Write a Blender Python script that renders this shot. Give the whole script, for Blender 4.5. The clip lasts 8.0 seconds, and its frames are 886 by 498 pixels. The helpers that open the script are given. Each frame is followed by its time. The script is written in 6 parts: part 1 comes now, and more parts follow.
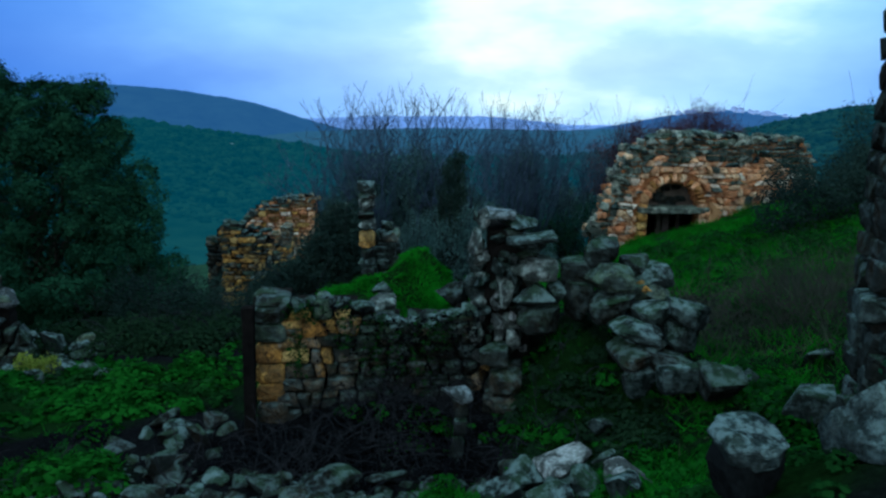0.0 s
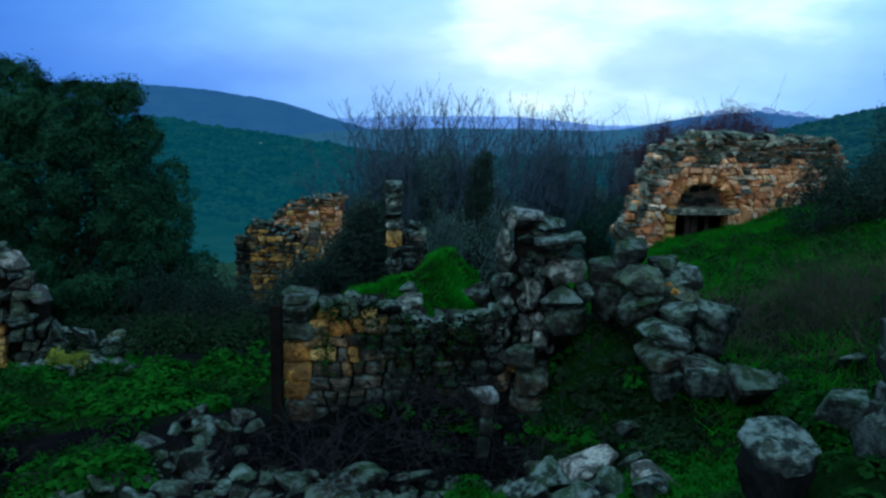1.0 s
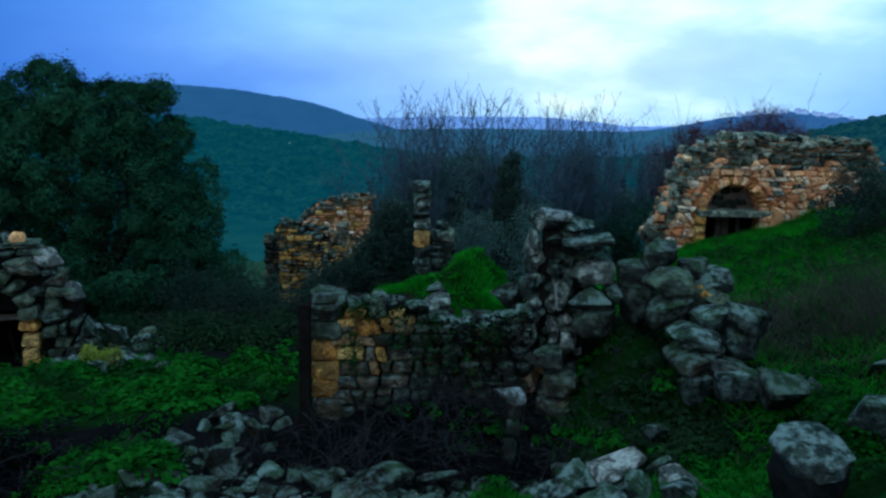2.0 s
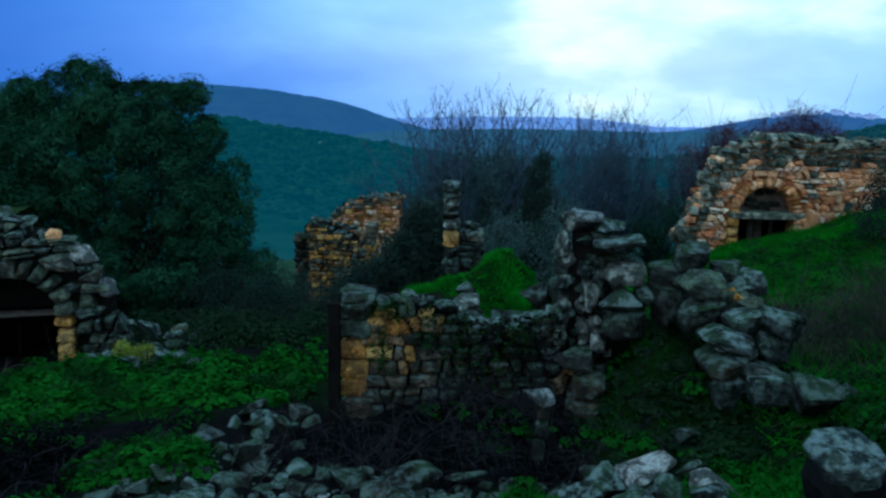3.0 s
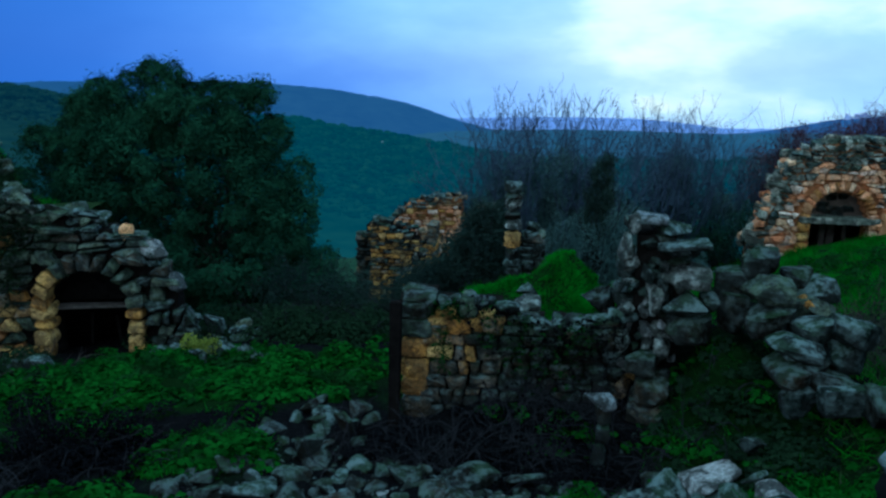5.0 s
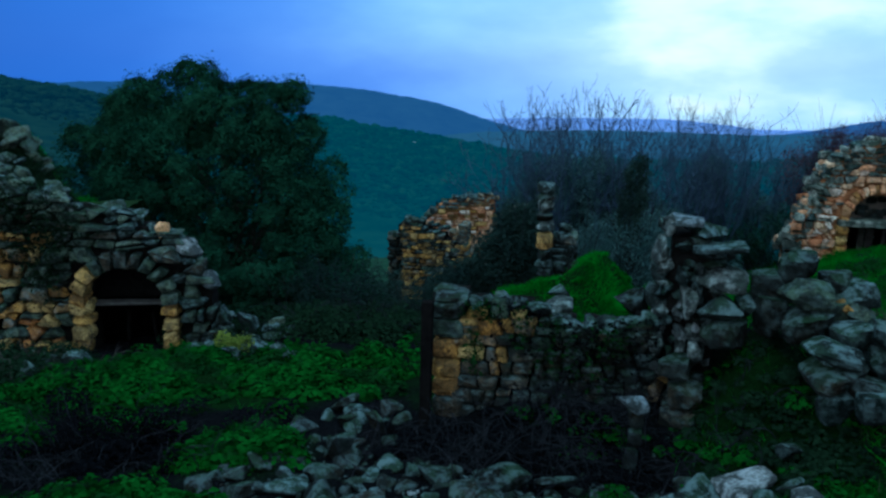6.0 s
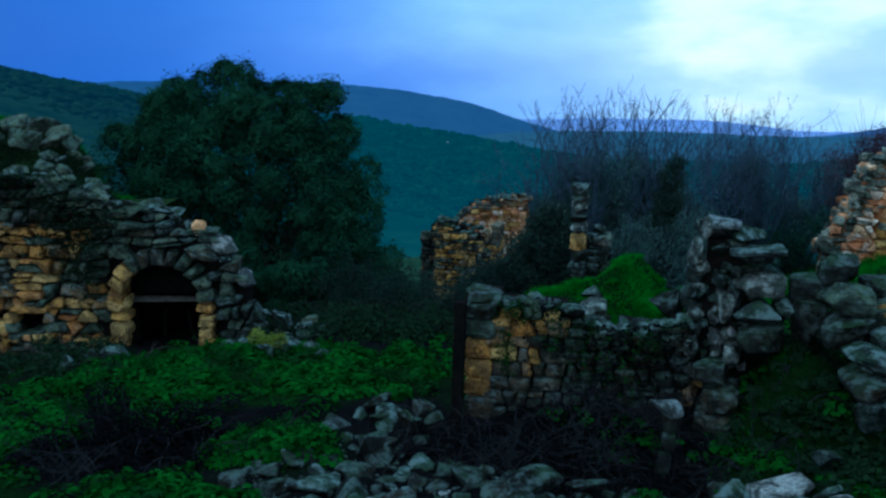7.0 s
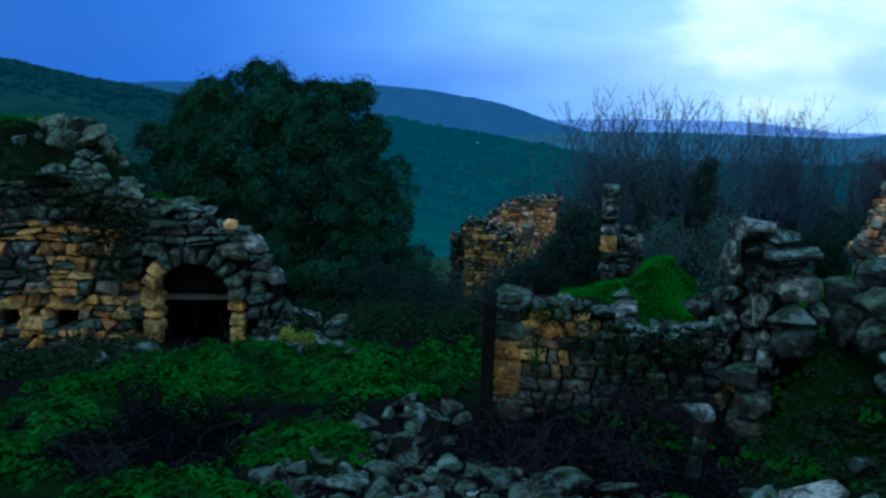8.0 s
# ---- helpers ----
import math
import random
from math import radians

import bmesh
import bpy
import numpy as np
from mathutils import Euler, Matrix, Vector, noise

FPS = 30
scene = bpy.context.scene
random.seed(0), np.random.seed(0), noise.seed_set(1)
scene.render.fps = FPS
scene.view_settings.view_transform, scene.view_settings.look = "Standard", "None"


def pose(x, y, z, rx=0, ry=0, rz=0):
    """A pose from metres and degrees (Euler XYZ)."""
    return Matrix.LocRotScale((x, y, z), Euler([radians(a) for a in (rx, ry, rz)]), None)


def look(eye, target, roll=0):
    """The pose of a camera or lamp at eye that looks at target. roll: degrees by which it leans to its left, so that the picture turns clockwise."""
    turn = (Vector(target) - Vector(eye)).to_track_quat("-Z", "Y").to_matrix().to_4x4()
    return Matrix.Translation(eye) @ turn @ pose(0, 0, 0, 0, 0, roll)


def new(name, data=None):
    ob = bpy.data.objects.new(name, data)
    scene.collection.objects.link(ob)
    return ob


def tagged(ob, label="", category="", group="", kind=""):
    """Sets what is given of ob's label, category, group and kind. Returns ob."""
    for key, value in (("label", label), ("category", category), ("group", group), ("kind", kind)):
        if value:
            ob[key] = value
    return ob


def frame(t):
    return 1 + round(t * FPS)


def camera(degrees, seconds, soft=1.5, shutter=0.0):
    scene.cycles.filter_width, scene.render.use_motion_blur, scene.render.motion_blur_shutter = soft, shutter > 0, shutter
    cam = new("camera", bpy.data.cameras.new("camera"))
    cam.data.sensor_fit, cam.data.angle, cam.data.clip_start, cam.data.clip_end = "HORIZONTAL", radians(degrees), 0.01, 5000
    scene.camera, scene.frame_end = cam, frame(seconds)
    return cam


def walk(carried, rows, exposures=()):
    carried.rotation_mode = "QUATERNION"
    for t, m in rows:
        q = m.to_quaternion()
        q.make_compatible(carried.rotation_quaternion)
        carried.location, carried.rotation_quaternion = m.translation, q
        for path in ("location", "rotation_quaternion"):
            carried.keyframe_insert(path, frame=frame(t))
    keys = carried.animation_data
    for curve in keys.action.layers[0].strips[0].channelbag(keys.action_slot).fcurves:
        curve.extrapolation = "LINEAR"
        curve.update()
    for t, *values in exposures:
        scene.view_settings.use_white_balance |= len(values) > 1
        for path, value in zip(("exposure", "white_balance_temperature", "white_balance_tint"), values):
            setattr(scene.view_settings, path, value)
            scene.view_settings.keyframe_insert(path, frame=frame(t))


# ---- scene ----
# ---- camera: a slow pan on a tripod, the lens a little ahead of the pivot ----
cam = camera(57.1, 8.0, soft=2.6)
ROWS = [
    (0.0, 0.0, 0.0, 1.6, 77.02, -0.394, 0.091),
    (0.5, -0.004, 0.0, 1.6, 77.014, -0.399, 1.052),
    (1.0, -0.0079, -0.0001, 1.6, 77.01, -0.4, 1.983),
    (1.5, -0.0119, -0.0003, 1.6, 77.017, -0.397, 2.94),
    (3.0, -0.0247, -0.0013, 1.6, 77.008, -0.407, 6.004),
    (3.5, -0.0291, -0.0018, 1.6, 77.003, -0.41, 7.059),
    (4.0, -0.0336, -0.0024, 1.6, 77.0, -0.385, 8.138),
    (4.5, -0.0381, -0.0031, 1.6, 76.996, -0.392, 9.238),
    (6.0, -0.0518, -0.0057, 1.6, 77.006, -0.38, 12.562),
    (6.5, -0.0567, -0.0068, 1.6, 77.02, -0.397, 13.767),
    (7.0, -0.0612, -0.008, 1.6, 77.006, -0.392, 14.885),
    (7.5, -0.0655, -0.0091, 1.6, 77.019, -0.376, 15.944),
    (8.0, -0.0696, -0.0103, 1.6, 77.02, -0.394, 16.97),
]
walk(cam, [(t, pose(x, y, z, rx, ry, rz)) for t, x, y, z, rx, ry, rz in ROWS],
     exposures=[(0.0, 0.02, 5250, 4), (4.0, -0.05, 5000, 4), (8.0, -0.14, 4750, 4)])

# ---- sky: low sun behind cloud, ahead and to the right ----
SUN_AZ, SUN_EL = 6.0, 9.0
SUN_DIR = Vector((math.sin(radians(SUN_AZ)) * math.cos(radians(SUN_EL)),
                  math.cos(radians(SUN_AZ)) * math.cos(radians(SUN_EL)), math.sin(radians(SUN_EL))))


def build_world():
    world = bpy.data.worlds.new("dusk_sky")
    scene.world = world
    world.use_nodes = True
    nt = world.node_tree
    nt.nodes.clear()
    N, L = nt.nodes.new, nt.links.new
    out = N("ShaderNodeOutputWorld")
    bg = N("ShaderNodeBackground")
    tc = N("ShaderNodeTexCoord")
    sky = N("ShaderNodeTexSky")
    sky.sky_type = "NISHITA"
    sky.sun_disc = False
    sky.sun_elevation = radians(SUN_EL)
    sky.sun_rotation = radians(SUN_AZ)
    dot = N("ShaderNodeVectorMath")
    dot.operation = "DOT_PRODUCT"
    dot.inputs[1].default_value = SUN_DIR
    # the glow spreads wider along the horizon than upwards
    wide = N("ShaderNodeVectorMath")
    wide.operation = "MULTIPLY"
    wide.inputs[1].default_value = (0.90, 1.0, 1.0)
    L(tc.outputs["Generated"], wide.inputs[0])
    unit = N("ShaderNodeVectorMath")
    unit.operation = "NORMALIZE"
    L(wide.outputs[0], unit.inputs[0])
    L(unit.outputs[0], dot.inputs[0])
    # cloud streaks, stretched along the horizon
    stretch = N("ShaderNodeMapping")
    stretch.inputs["Scale"].default_value = (1.0, 1.0, 2.6)
    L(tc.outputs["Generated"], stretch.inputs["Vector"])
    cloud = N("ShaderNodeTexNoise")
    cloud.inputs["Scale"].default_value = 3.2
    cloud.inputs["Detail"].default_value = 5
    cloud.inputs["Roughness"].default_value = 0.5
    L(stretch.outputs[0], cloud.inputs["Vector"])
    shift = N("ShaderNodeMapRange")
    shift.inputs["From Min"].default_value = 0.3
    shift.inputs["From Max"].default_value = 0.7
    shift.inputs["To Min"].default_value = -0.03
    shift.inputs["To Max"].default_value = 0.03
    L(cloud.outputs[0], shift.inputs["Value"])
    add = N("ShaderNodeMath")
    add.operation = "ADD"
    L(dot.outputs["Value"], add.inputs[0])
    L(shift.outputs[0], add.inputs[1])
    ramp = N("ShaderNodeValToRGB")
    cr = ramp.color_ramp
    cr.interpolation = "B_SPLINE"
    stops = SKY_STOPS
    cr.elements[0].position, cr.elements[0].color = stops[0][0], (*stops[0][1], 1)
    cr.elements[1].position, cr.elements[1].color = stops[-1][0], (*stops[-1][1], 1)
    for pos, col in stops[1:-1]:
        e = cr.elements.new(pos)
        e.color = (*col, 1)
    whole = N("ShaderNodeMapRange")
    whole.inputs["From Min"].default_value = -1.0
    whole.inputs["From Max"].default_value = 1.0
    L(add.outputs[0], whole.inputs["Value"])
    L(whole.outputs[0], ramp.inputs["Fac"])
    # the cloud deck is thinner and brighter overhead
    sep = N("ShaderNodeSeparateXYZ")
    L(tc.outputs["Generated"], sep.inputs[0])
    high = N("ShaderNodeMapRange")
    high.interpolation_type = "SMOOTHSTEP"
    high.inputs["From Min"].default_value = 0.3
    high.inputs["From Max"].default_value = 1.0
    high.inputs["To Max"].default_value = 1.0
    L(sep.outputs["Z"], high.inputs["Value"])
    mix = N("ShaderNodeMix")
    mix.data_type = "RGBA"
    mix.inputs["B"].default_value = (*ZENITH, 1)
    L(high.outputs[0], mix.inputs["Factor"])
    L(ramp.outputs["Color"], mix.inputs["A"])
    both = N("ShaderNodeMix")
    both.data_type = "RGBA"
    both.blend_type = "ADD"
    both.inputs["Factor"].default_value = 0.003
    L(mix.outputs["Result"], both.inputs["A"])
    L(sky.outputs[0], both.inputs["B"])
    L(both.outputs["Result"], bg.inputs["Color"])
    bg.inputs["Strength"].default_value = 1.0
    L(bg.outputs[0], out.inputs[0])


# from the sky behind the camera, where the deck is open and pale, round to the glow of the sun
SKY_STOPS = [(0.0, (1.34, 1.52, 1.55)), (0.35, (1.02, 1.22, 1.30)), (0.62, (0.24, 0.32, 0.46)), (0.80, (0.037, 0.132, 0.46)), (0.90, (0.052, 0.182, 0.60)),
             (0.95, (0.115, 0.295, 0.77)), (0.975, (0.29, 0.55, 0.93)), (0.988, (0.42, 0.70, 0.97)), (0.9925, (0.64, 0.90, 0.95)), (0.9970, (0.95, 1.0, 0.78)), (1.0, (1.0, 1.0, 0.68))]
ZENITH = (1.22, 1.55, 1.64)
build_world()
sun_data = bpy.data.lights.new("sun", "SUN")
sun_data.energy, sun_data.angle, sun_data.color = 0.25, radians(20), (1.0, 0.93, 0.82)
sun = new("sun", sun_data)
sun.matrix_world = look((0, 0, 60), (Vector((0, 0, 60)) - SUN_DIR * 10).to_tuple())

# ---- materials ----


def mat(name):
    m = bpy.data.materials.new(name)
    m.use_nodes = True
    nt = m.node_tree
    b = nt.nodes["Principled BSDF"]
    b.inputs["Specular IOR Level"].default_value = 0.0
    return m, nt, b, nt.nodes.new, nt.links.new


def ramp_node(nt, stops):
    r = nt.nodes.new("ShaderNodeValToRGB")
    cr = r.color_ramp
    cr.elements[0].position, cr.elements[0].color = stops[0][0], (*stops[0][1], 1)
    cr.elements[1].position, cr.elements[1].color = stops[-1][0], (*stops[-1][1], 1)
    for p, c in stops[1:-1]:
        cr.elements.new(p).color = (*c, 1)
    return r


def noise_node(nt, scale, detail=4, rough=0.6, vec=None):
    n = nt.nodes.new("ShaderNodeTexNoise")
    n.inputs["Scale"].default_value, n.inputs["Detail"].default_value, n.inputs["Roughness"].default_value = scale, detail, rough
    if vec is not None:
        nt.links.new(vec, n.inputs["Vector"])
    return n


def mixer(nt, fac, a, b, mode="MIX"):
    m = nt.nodes.new("ShaderNodeMix")
    m.data_type, m.blend_type = "RGBA", mode
    for key, v in (("Factor", fac), ("A", a), ("B", b)):
        if hasattr(v, "default_value"):
            nt.links.new(v, m.inputs[key])
        elif key == "Factor":
            m.inputs[key].default_value = v
        else:
            m.inputs[key].default_value = (*v, 1)
    return m.outputs["Result"]


def spread(nt, value, lo, hi, to_lo=0.0, to_hi=1.0):
    m = nt.nodes.new("ShaderNodeMapRange")
    m.inputs["From Min"].default_value, m.inputs["From Max"].default_value = lo, hi
    m.inputs["To Min"].default_value, m.inputs["To Max"].default_value = to_lo, to_hi
    nt.links.new(value, m.inputs["Value"])
    return m.outputs[0]


def stone_material(name, stops, lichen=(0.42, 0.44, 0.42), lichen_amount=0.5, moss=0.35, scale=1.0, top_light=0.0, dirtiness=0.85):
    """Weathered limestone: a tone for each stone, grain, dark pits, pale lichen, moss on the upper sides, and sky light
    painted paler on upward faces.
    """
    m, nt, b, N, L = mat(name)
    geo, info = N("ShaderNodeNewGeometry"), N("ShaderNodeObjectInfo")
    pos = geo.outputs["Position"]
    tone = ramp_node(nt, stops)
    patch = noise_node(nt, 5.0 * scale, 4, 0.65, pos)
    mixv = N("ShaderNodeMath")
    mixv.operation = "MULTIPLY_ADD"
    L(patch.outputs[0], mixv.inputs[0])
    mixv.inputs[1].default_value = 0.7
    each = N("ShaderNodeMath")
    each.operation = "ADD"
    L(info.outputs["Random"], each.inputs[0])
    L(geo.outputs["Random Per Island"], each.inputs[1])
    wrap = N("ShaderNodeMath")
    wrap.operation = "FRACT"
    L(each.outputs[0], wrap.inputs[0])
    L(wrap.outputs[0], mixv.inputs[2])
    frac = N("ShaderNodeMath")
    frac.operation = "MULTIPLY"
    frac.inputs[1].default_value = 0.6
    L(mixv.outputs[0], frac.inputs[0])
    L(frac.outputs[0], tone.inputs["Fac"])
    grain = noise_node(nt, 38 * scale, 5, 0.7, pos)
    col = mixer(nt, 1.0, tone.outputs["Color"], ramp_output(nt, grain.outputs[0], [(0.38, (0.35, 0.35, 0.35)), (0.5, (0.85, 0.85, 0.85)), (0.62, (1.25, 1.25, 1.25))]), "MULTIPLY")
    blot = noise_node(nt, 8 * scale, 5, 0.62, pos)
    col = mixer(nt, spread(nt, blot.outputs[0], 0.50, 0.66, 0, lichen_amount), col, lichen)
    dirt = noise_node(nt, 5.0 * scale, 5, 0.66, pos)
    col = mixer(nt, spread(nt, dirt.outputs[0], 0.55, 0.45, 0, dirtiness), col, (0.018, 0.022, 0.020))
    sepn = N("ShaderNodeSeparateXYZ")
    L(geo.outputs["Normal"], sepn.inputs[0])
    wet = noise_node(nt, 4 * scale, 4, 0.6, pos)
    top = N("ShaderNodeMath")
    top.operation = "MULTIPLY"
    L(spread(nt, sepn.outputs["Z"], 0.1, 0.8), top.inputs[0])
    L(spread(nt, wet.outputs[0], 0.42, 0.6, 0, moss), top.inputs[1])
    col = mixer(nt, top.outputs[0], col, (0.035, 0.075, 0.035))
    # light from above painted in: upward faces get a patchy paler tone
    if top_light:
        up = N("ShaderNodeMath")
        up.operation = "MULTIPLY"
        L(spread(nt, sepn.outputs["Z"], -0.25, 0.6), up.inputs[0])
        breakup = noise_node(nt, 11 * scale, 5, 0.66, pos)
        L(spread(nt, breakup.outputs[0], 0.46, 0.60, 0.0, top_light * 2.2), up.inputs[1])
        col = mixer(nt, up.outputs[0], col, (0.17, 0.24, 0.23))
    L(col, b.inputs["Base Color"])
    b.inputs["Roughness"].default_value = 0.9
    relief = noise_node(nt, 16 * scale, 6, 0.7, pos)
    bump = N("ShaderNodeBump")
    bump.inputs["Strength"].default_value, bump.inputs["Distance"].default_value = 1.0, 0.045
    L(relief.outputs[0], bump.inputs["Height"])
    L(bump.outputs[0], b.inputs["Normal"])
    return m


def ramp_output(nt, value, stops):
    r = ramp_node(nt, stops)
    nt.links.new(value, r.inputs["Fac"])
    return r.outputs["Color"]


def leaf_material(name, dark, light, rough=0.6, shine=0.25, patch=0.9, clumpy=0.5):
    """Leaves: a tone for each leaf, a slow change over the plant, some light through them."""
    m, nt, b, N, L = mat(name)
    geo = N("ShaderNodeNewGeometry")
    big = noise_node(nt, patch, 3, 0.6, geo.outputs["Position"])
    v = N("ShaderNodeMath")
    v.operation = "MULTIPLY_ADD"
    L(geo.outputs["Random Per Island"], v.inputs[0])
    v.inputs[1].default_value = 1 - clumpy
    L(spread(nt, big.outputs[0], 0.40, 0.60, 0, clumpy), v.inputs[2])
    col = ramp_output(nt, v.outputs[0], [(0.0, dark), (1.0, light)])
    L(col, b.inputs["Base Color"])
    b.inputs["Roughness"].default_value = rough
    tr = N("ShaderNodeBsdfTranslucent")
    L(col, tr.inputs["Color"])
    mx = N("ShaderNodeMixShader")
    mx.inputs[0].default_value = shine
    L(b.outputs[0], mx.inputs[1])
    L(tr.outputs[0], mx.inputs[2])
    L(mx.outputs[0], nt.nodes["Material Output"].inputs["Surface"])
    return m


def plain_material(name, lo, hi, scale=12, rough=0.9):
    m, nt, b, N, L = mat(name)
    geo = N("ShaderNodeNewGeometry")
    n = noise_node(nt, scale, 6, 0.7, geo.outputs["Position"])
    L(ramp_output(nt, n.outputs[0], [(0.3, lo), (0.7, hi)]), b.inputs["Base Color"])
    b.inputs["Roughness"].default_value = rough
    bump = N("ShaderNodeBump")
    bump.inputs["Strength"].default_value, bump.inputs["Distance"].default_value = 0.7, 0.03
    L(n.outputs[0], bump.inputs["Height"])
    L(bump.outputs[0], b.inputs["Normal"])
    return m


def ground_material():
    m, nt, b, N, L = mat("soil_and_turf")
    geo, at = N("ShaderNodeNewGeometry"), N("ShaderNodeAttribute")
    at.attribute_name = "turf"
    pos = geo.outputs["Position"]
    fine, broad = noise_node(nt, 22, 6, 0.75, pos), noise_node(nt, 1.7, 4, 0.6, pos)
    soil = ramp_output(nt, fine.outputs[0], [(0.3, (0.003, 0.0032, 0.0038)), (0.55, (0.007, 0.0075, 0.008)), (0.75, (0.018, 0.019, 0.020))])
    turf = ramp_output(nt, fine.outputs[0], [(0.3, (0.003, 0.009, 0.0025)), (0.7, (0.011, 0.032, 0.007))])
    s = N("ShaderNodeMath")
    s.operation = "MULTIPLY_ADD"
    L(broad.outputs[0], s.inputs[0])
    s.inputs[1].default_value = 0.8
    L(at.outputs["Fac"], s.inputs[2])
    col = mixer(nt, spread(nt, s.outputs[0], 0.6, 1.0), soil, turf)
    # woodland on the far slopes
    far = N("ShaderNodeVectorMath")
    far.operation = "LENGTH"
    L(pos, far.inputs[0])
    wood = noise_node(nt, 0.12, 5, 0.7, pos)
    col = mixer(nt, spread(nt, far.outputs["Value"], 15, 26), col, ramp_output(nt, wood.outputs[0], [(0.3, (0.012, 0.03, 0.018)), (0.7, (0.03, 0.07, 0.035))]))
    L(col, b.inputs["Base Color"])
    b.inputs["Roughness"].default_value = 0.95
    b.inputs["Specular IOR Level"].default_value = 0.0
    bump = N("ShaderNodeBump")
    bump.inputs["Strength"].default_value, bump.inputs["Distance"].default_value = 1.0, 0.05
    L(fine.outputs[0], bump.inputs["Height"])
    L(bump.outputs[0], b.inputs["Normal"])
    return m


def hill_material(name, haze_glow, amount, lo, hi, scale):
    """Distant wooded hill, the haze of the air put in as surface glow; each tree clump on it has its own tone."""
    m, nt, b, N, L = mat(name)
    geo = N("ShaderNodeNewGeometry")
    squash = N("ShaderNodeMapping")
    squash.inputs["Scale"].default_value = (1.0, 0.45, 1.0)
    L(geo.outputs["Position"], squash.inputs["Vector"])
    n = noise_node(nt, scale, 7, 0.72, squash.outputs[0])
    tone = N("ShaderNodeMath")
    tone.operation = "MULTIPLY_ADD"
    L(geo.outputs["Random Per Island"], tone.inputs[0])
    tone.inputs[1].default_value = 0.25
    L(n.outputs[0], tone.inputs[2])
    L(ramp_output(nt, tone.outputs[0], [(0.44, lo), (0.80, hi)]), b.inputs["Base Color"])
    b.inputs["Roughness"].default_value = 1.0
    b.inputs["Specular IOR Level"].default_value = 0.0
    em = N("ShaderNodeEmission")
    em.inputs["Color"].default_value = (*haze_glow, 1)
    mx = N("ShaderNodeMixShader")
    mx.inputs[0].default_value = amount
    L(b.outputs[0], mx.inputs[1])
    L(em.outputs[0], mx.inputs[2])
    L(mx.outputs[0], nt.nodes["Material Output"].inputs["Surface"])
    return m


# several of these stones carry sky light painted on their upward faces
GREY = stone_material("grey_limestone", [(0.1, (0.00553, 0.0087, 0.00791)), (0.5, (0.0135, 0.0206, 0.0181)), (0.9, (0.0364, 0.0498, 0.0443))], lichen=(0.0986, 0.135, 0.123), moss=0.5, lichen_amount=0.55, top_light=0.32)
DARKST = stone_material("dark_wall_stone", [(0.1, (0.0054, 0.0063, 0.0054)), (0.5, (0.0126, 0.0126, 0.0099)), (0.9, (0.0324, 0.0261, 0.0189))], lichen=(0.072, 0.0882, 0.0765), lichen_amount=0.5, moss=0.5, top_light=0.16)
OCHRE = stone_material("ochre_limestone", [(0.1, (0.38, 0.17, 0.035)), (0.5, (0.58, 0.34, 0.085)), (0.9, (0.64, 0.46, 0.17))], lichen=(0.40, 0.34, 0.22), lichen_amount=0.2, moss=0.2, dirtiness=0.65)
MIXED = stone_material("mixed_wall_stone", [(0.15, (0.0459, 0.0459, 0.0383)), (0.45, (0.153, 0.115, 0.0612)), (0.65, (0.275, 0.153, 0.0459)), (0.9, (0.321, 0.222, 0.0994))], lichen_amount=0.25, moss=0.3, top_light=0.3)
RUSTY = stone_material("rusty_limestone", [(0.1, (0.32, 0.114, 0.0515)), (0.35, (0.71, 0.298, 0.126)), (0.6, (0.916, 0.481, 0.229)), (0.95, (0.92, 0.756, 0.481))], lichen_amount=0.35, lichen=(0.92, 0.825, 0.572), moss=0.0, scale=0.7, dirtiness=0.4)
LICHEN = stone_material("lichened_limestone", [(0.1, (0.045, 0.056, 0.052)), (0.5, (0.115, 0.135, 0.120)), (0.9, (0.22, 0.25, 0.225))], lichen=(0.44, 0.52, 0.47), lichen_amount=0.9, moss=0.25, scale=1.3)
PALE = stone_material("pale_limestone", [(0.1, (0.20, 0.22, 0.21)), (0.5, (0.29, 0.32, 0.30)), (0.9, (0.37, 0.40, 0.38))], lichen=(0.48, 0.51, 0.50), moss=0.05, lichen_amount=0.4)
BROWN = stone_material("brown_wall_stone", [(0.1, (0.020, 0.019, 0.014)), (0.5, (0.050, 0.042, 0.028)), (0.9, (0.098, 0.080, 0.052))], lichen=(0.20, 0.22, 0.18), lichen_amount=0.3, moss=0.4, top_light=0.2)
TEAL = stone_material("mossy_grey_stone", [(0.1, (0.024, 0.04, 0.0256)), (0.5, (0.068, 0.0944, 0.0608)), (0.9, (0.14, 0.172, 0.116))], lichen=(0.16, 0.208, 0.152), moss=0.5, lichen_amount=0.5, top_light=0.15)
BLUISH = stone_material("bluish_limestone", [(0.1, (0.176, 0.224, 0.232)), (0.9, (0.288, 0.336, 0.344))], lichen=(0.256, 0.28, 0.288), moss=0.1, lichen_amount=0.5)
BOULDER = stone_material("boulder_limestone", [(0.1, (0.016, 0.026, 0.026)), (0.5, (0.038, 0.058, 0.058)), (0.9, (0.080, 0.112, 0.110))], lichen=(0.135, 0.185, 0.182), moss=0.2, lichen_amount=0.45, scale=1.5, top_light=0.40, dirtiness=0.55)
CORE = plain_material("wall_core_earth", (0.004, 0.0045, 0.004), (0.016, 0.015, 0.013))
WARMCORE = plain_material("warm_mortar", (0.09, 0.039, 0.018), (0.51, 0.225, 0.09), 9)
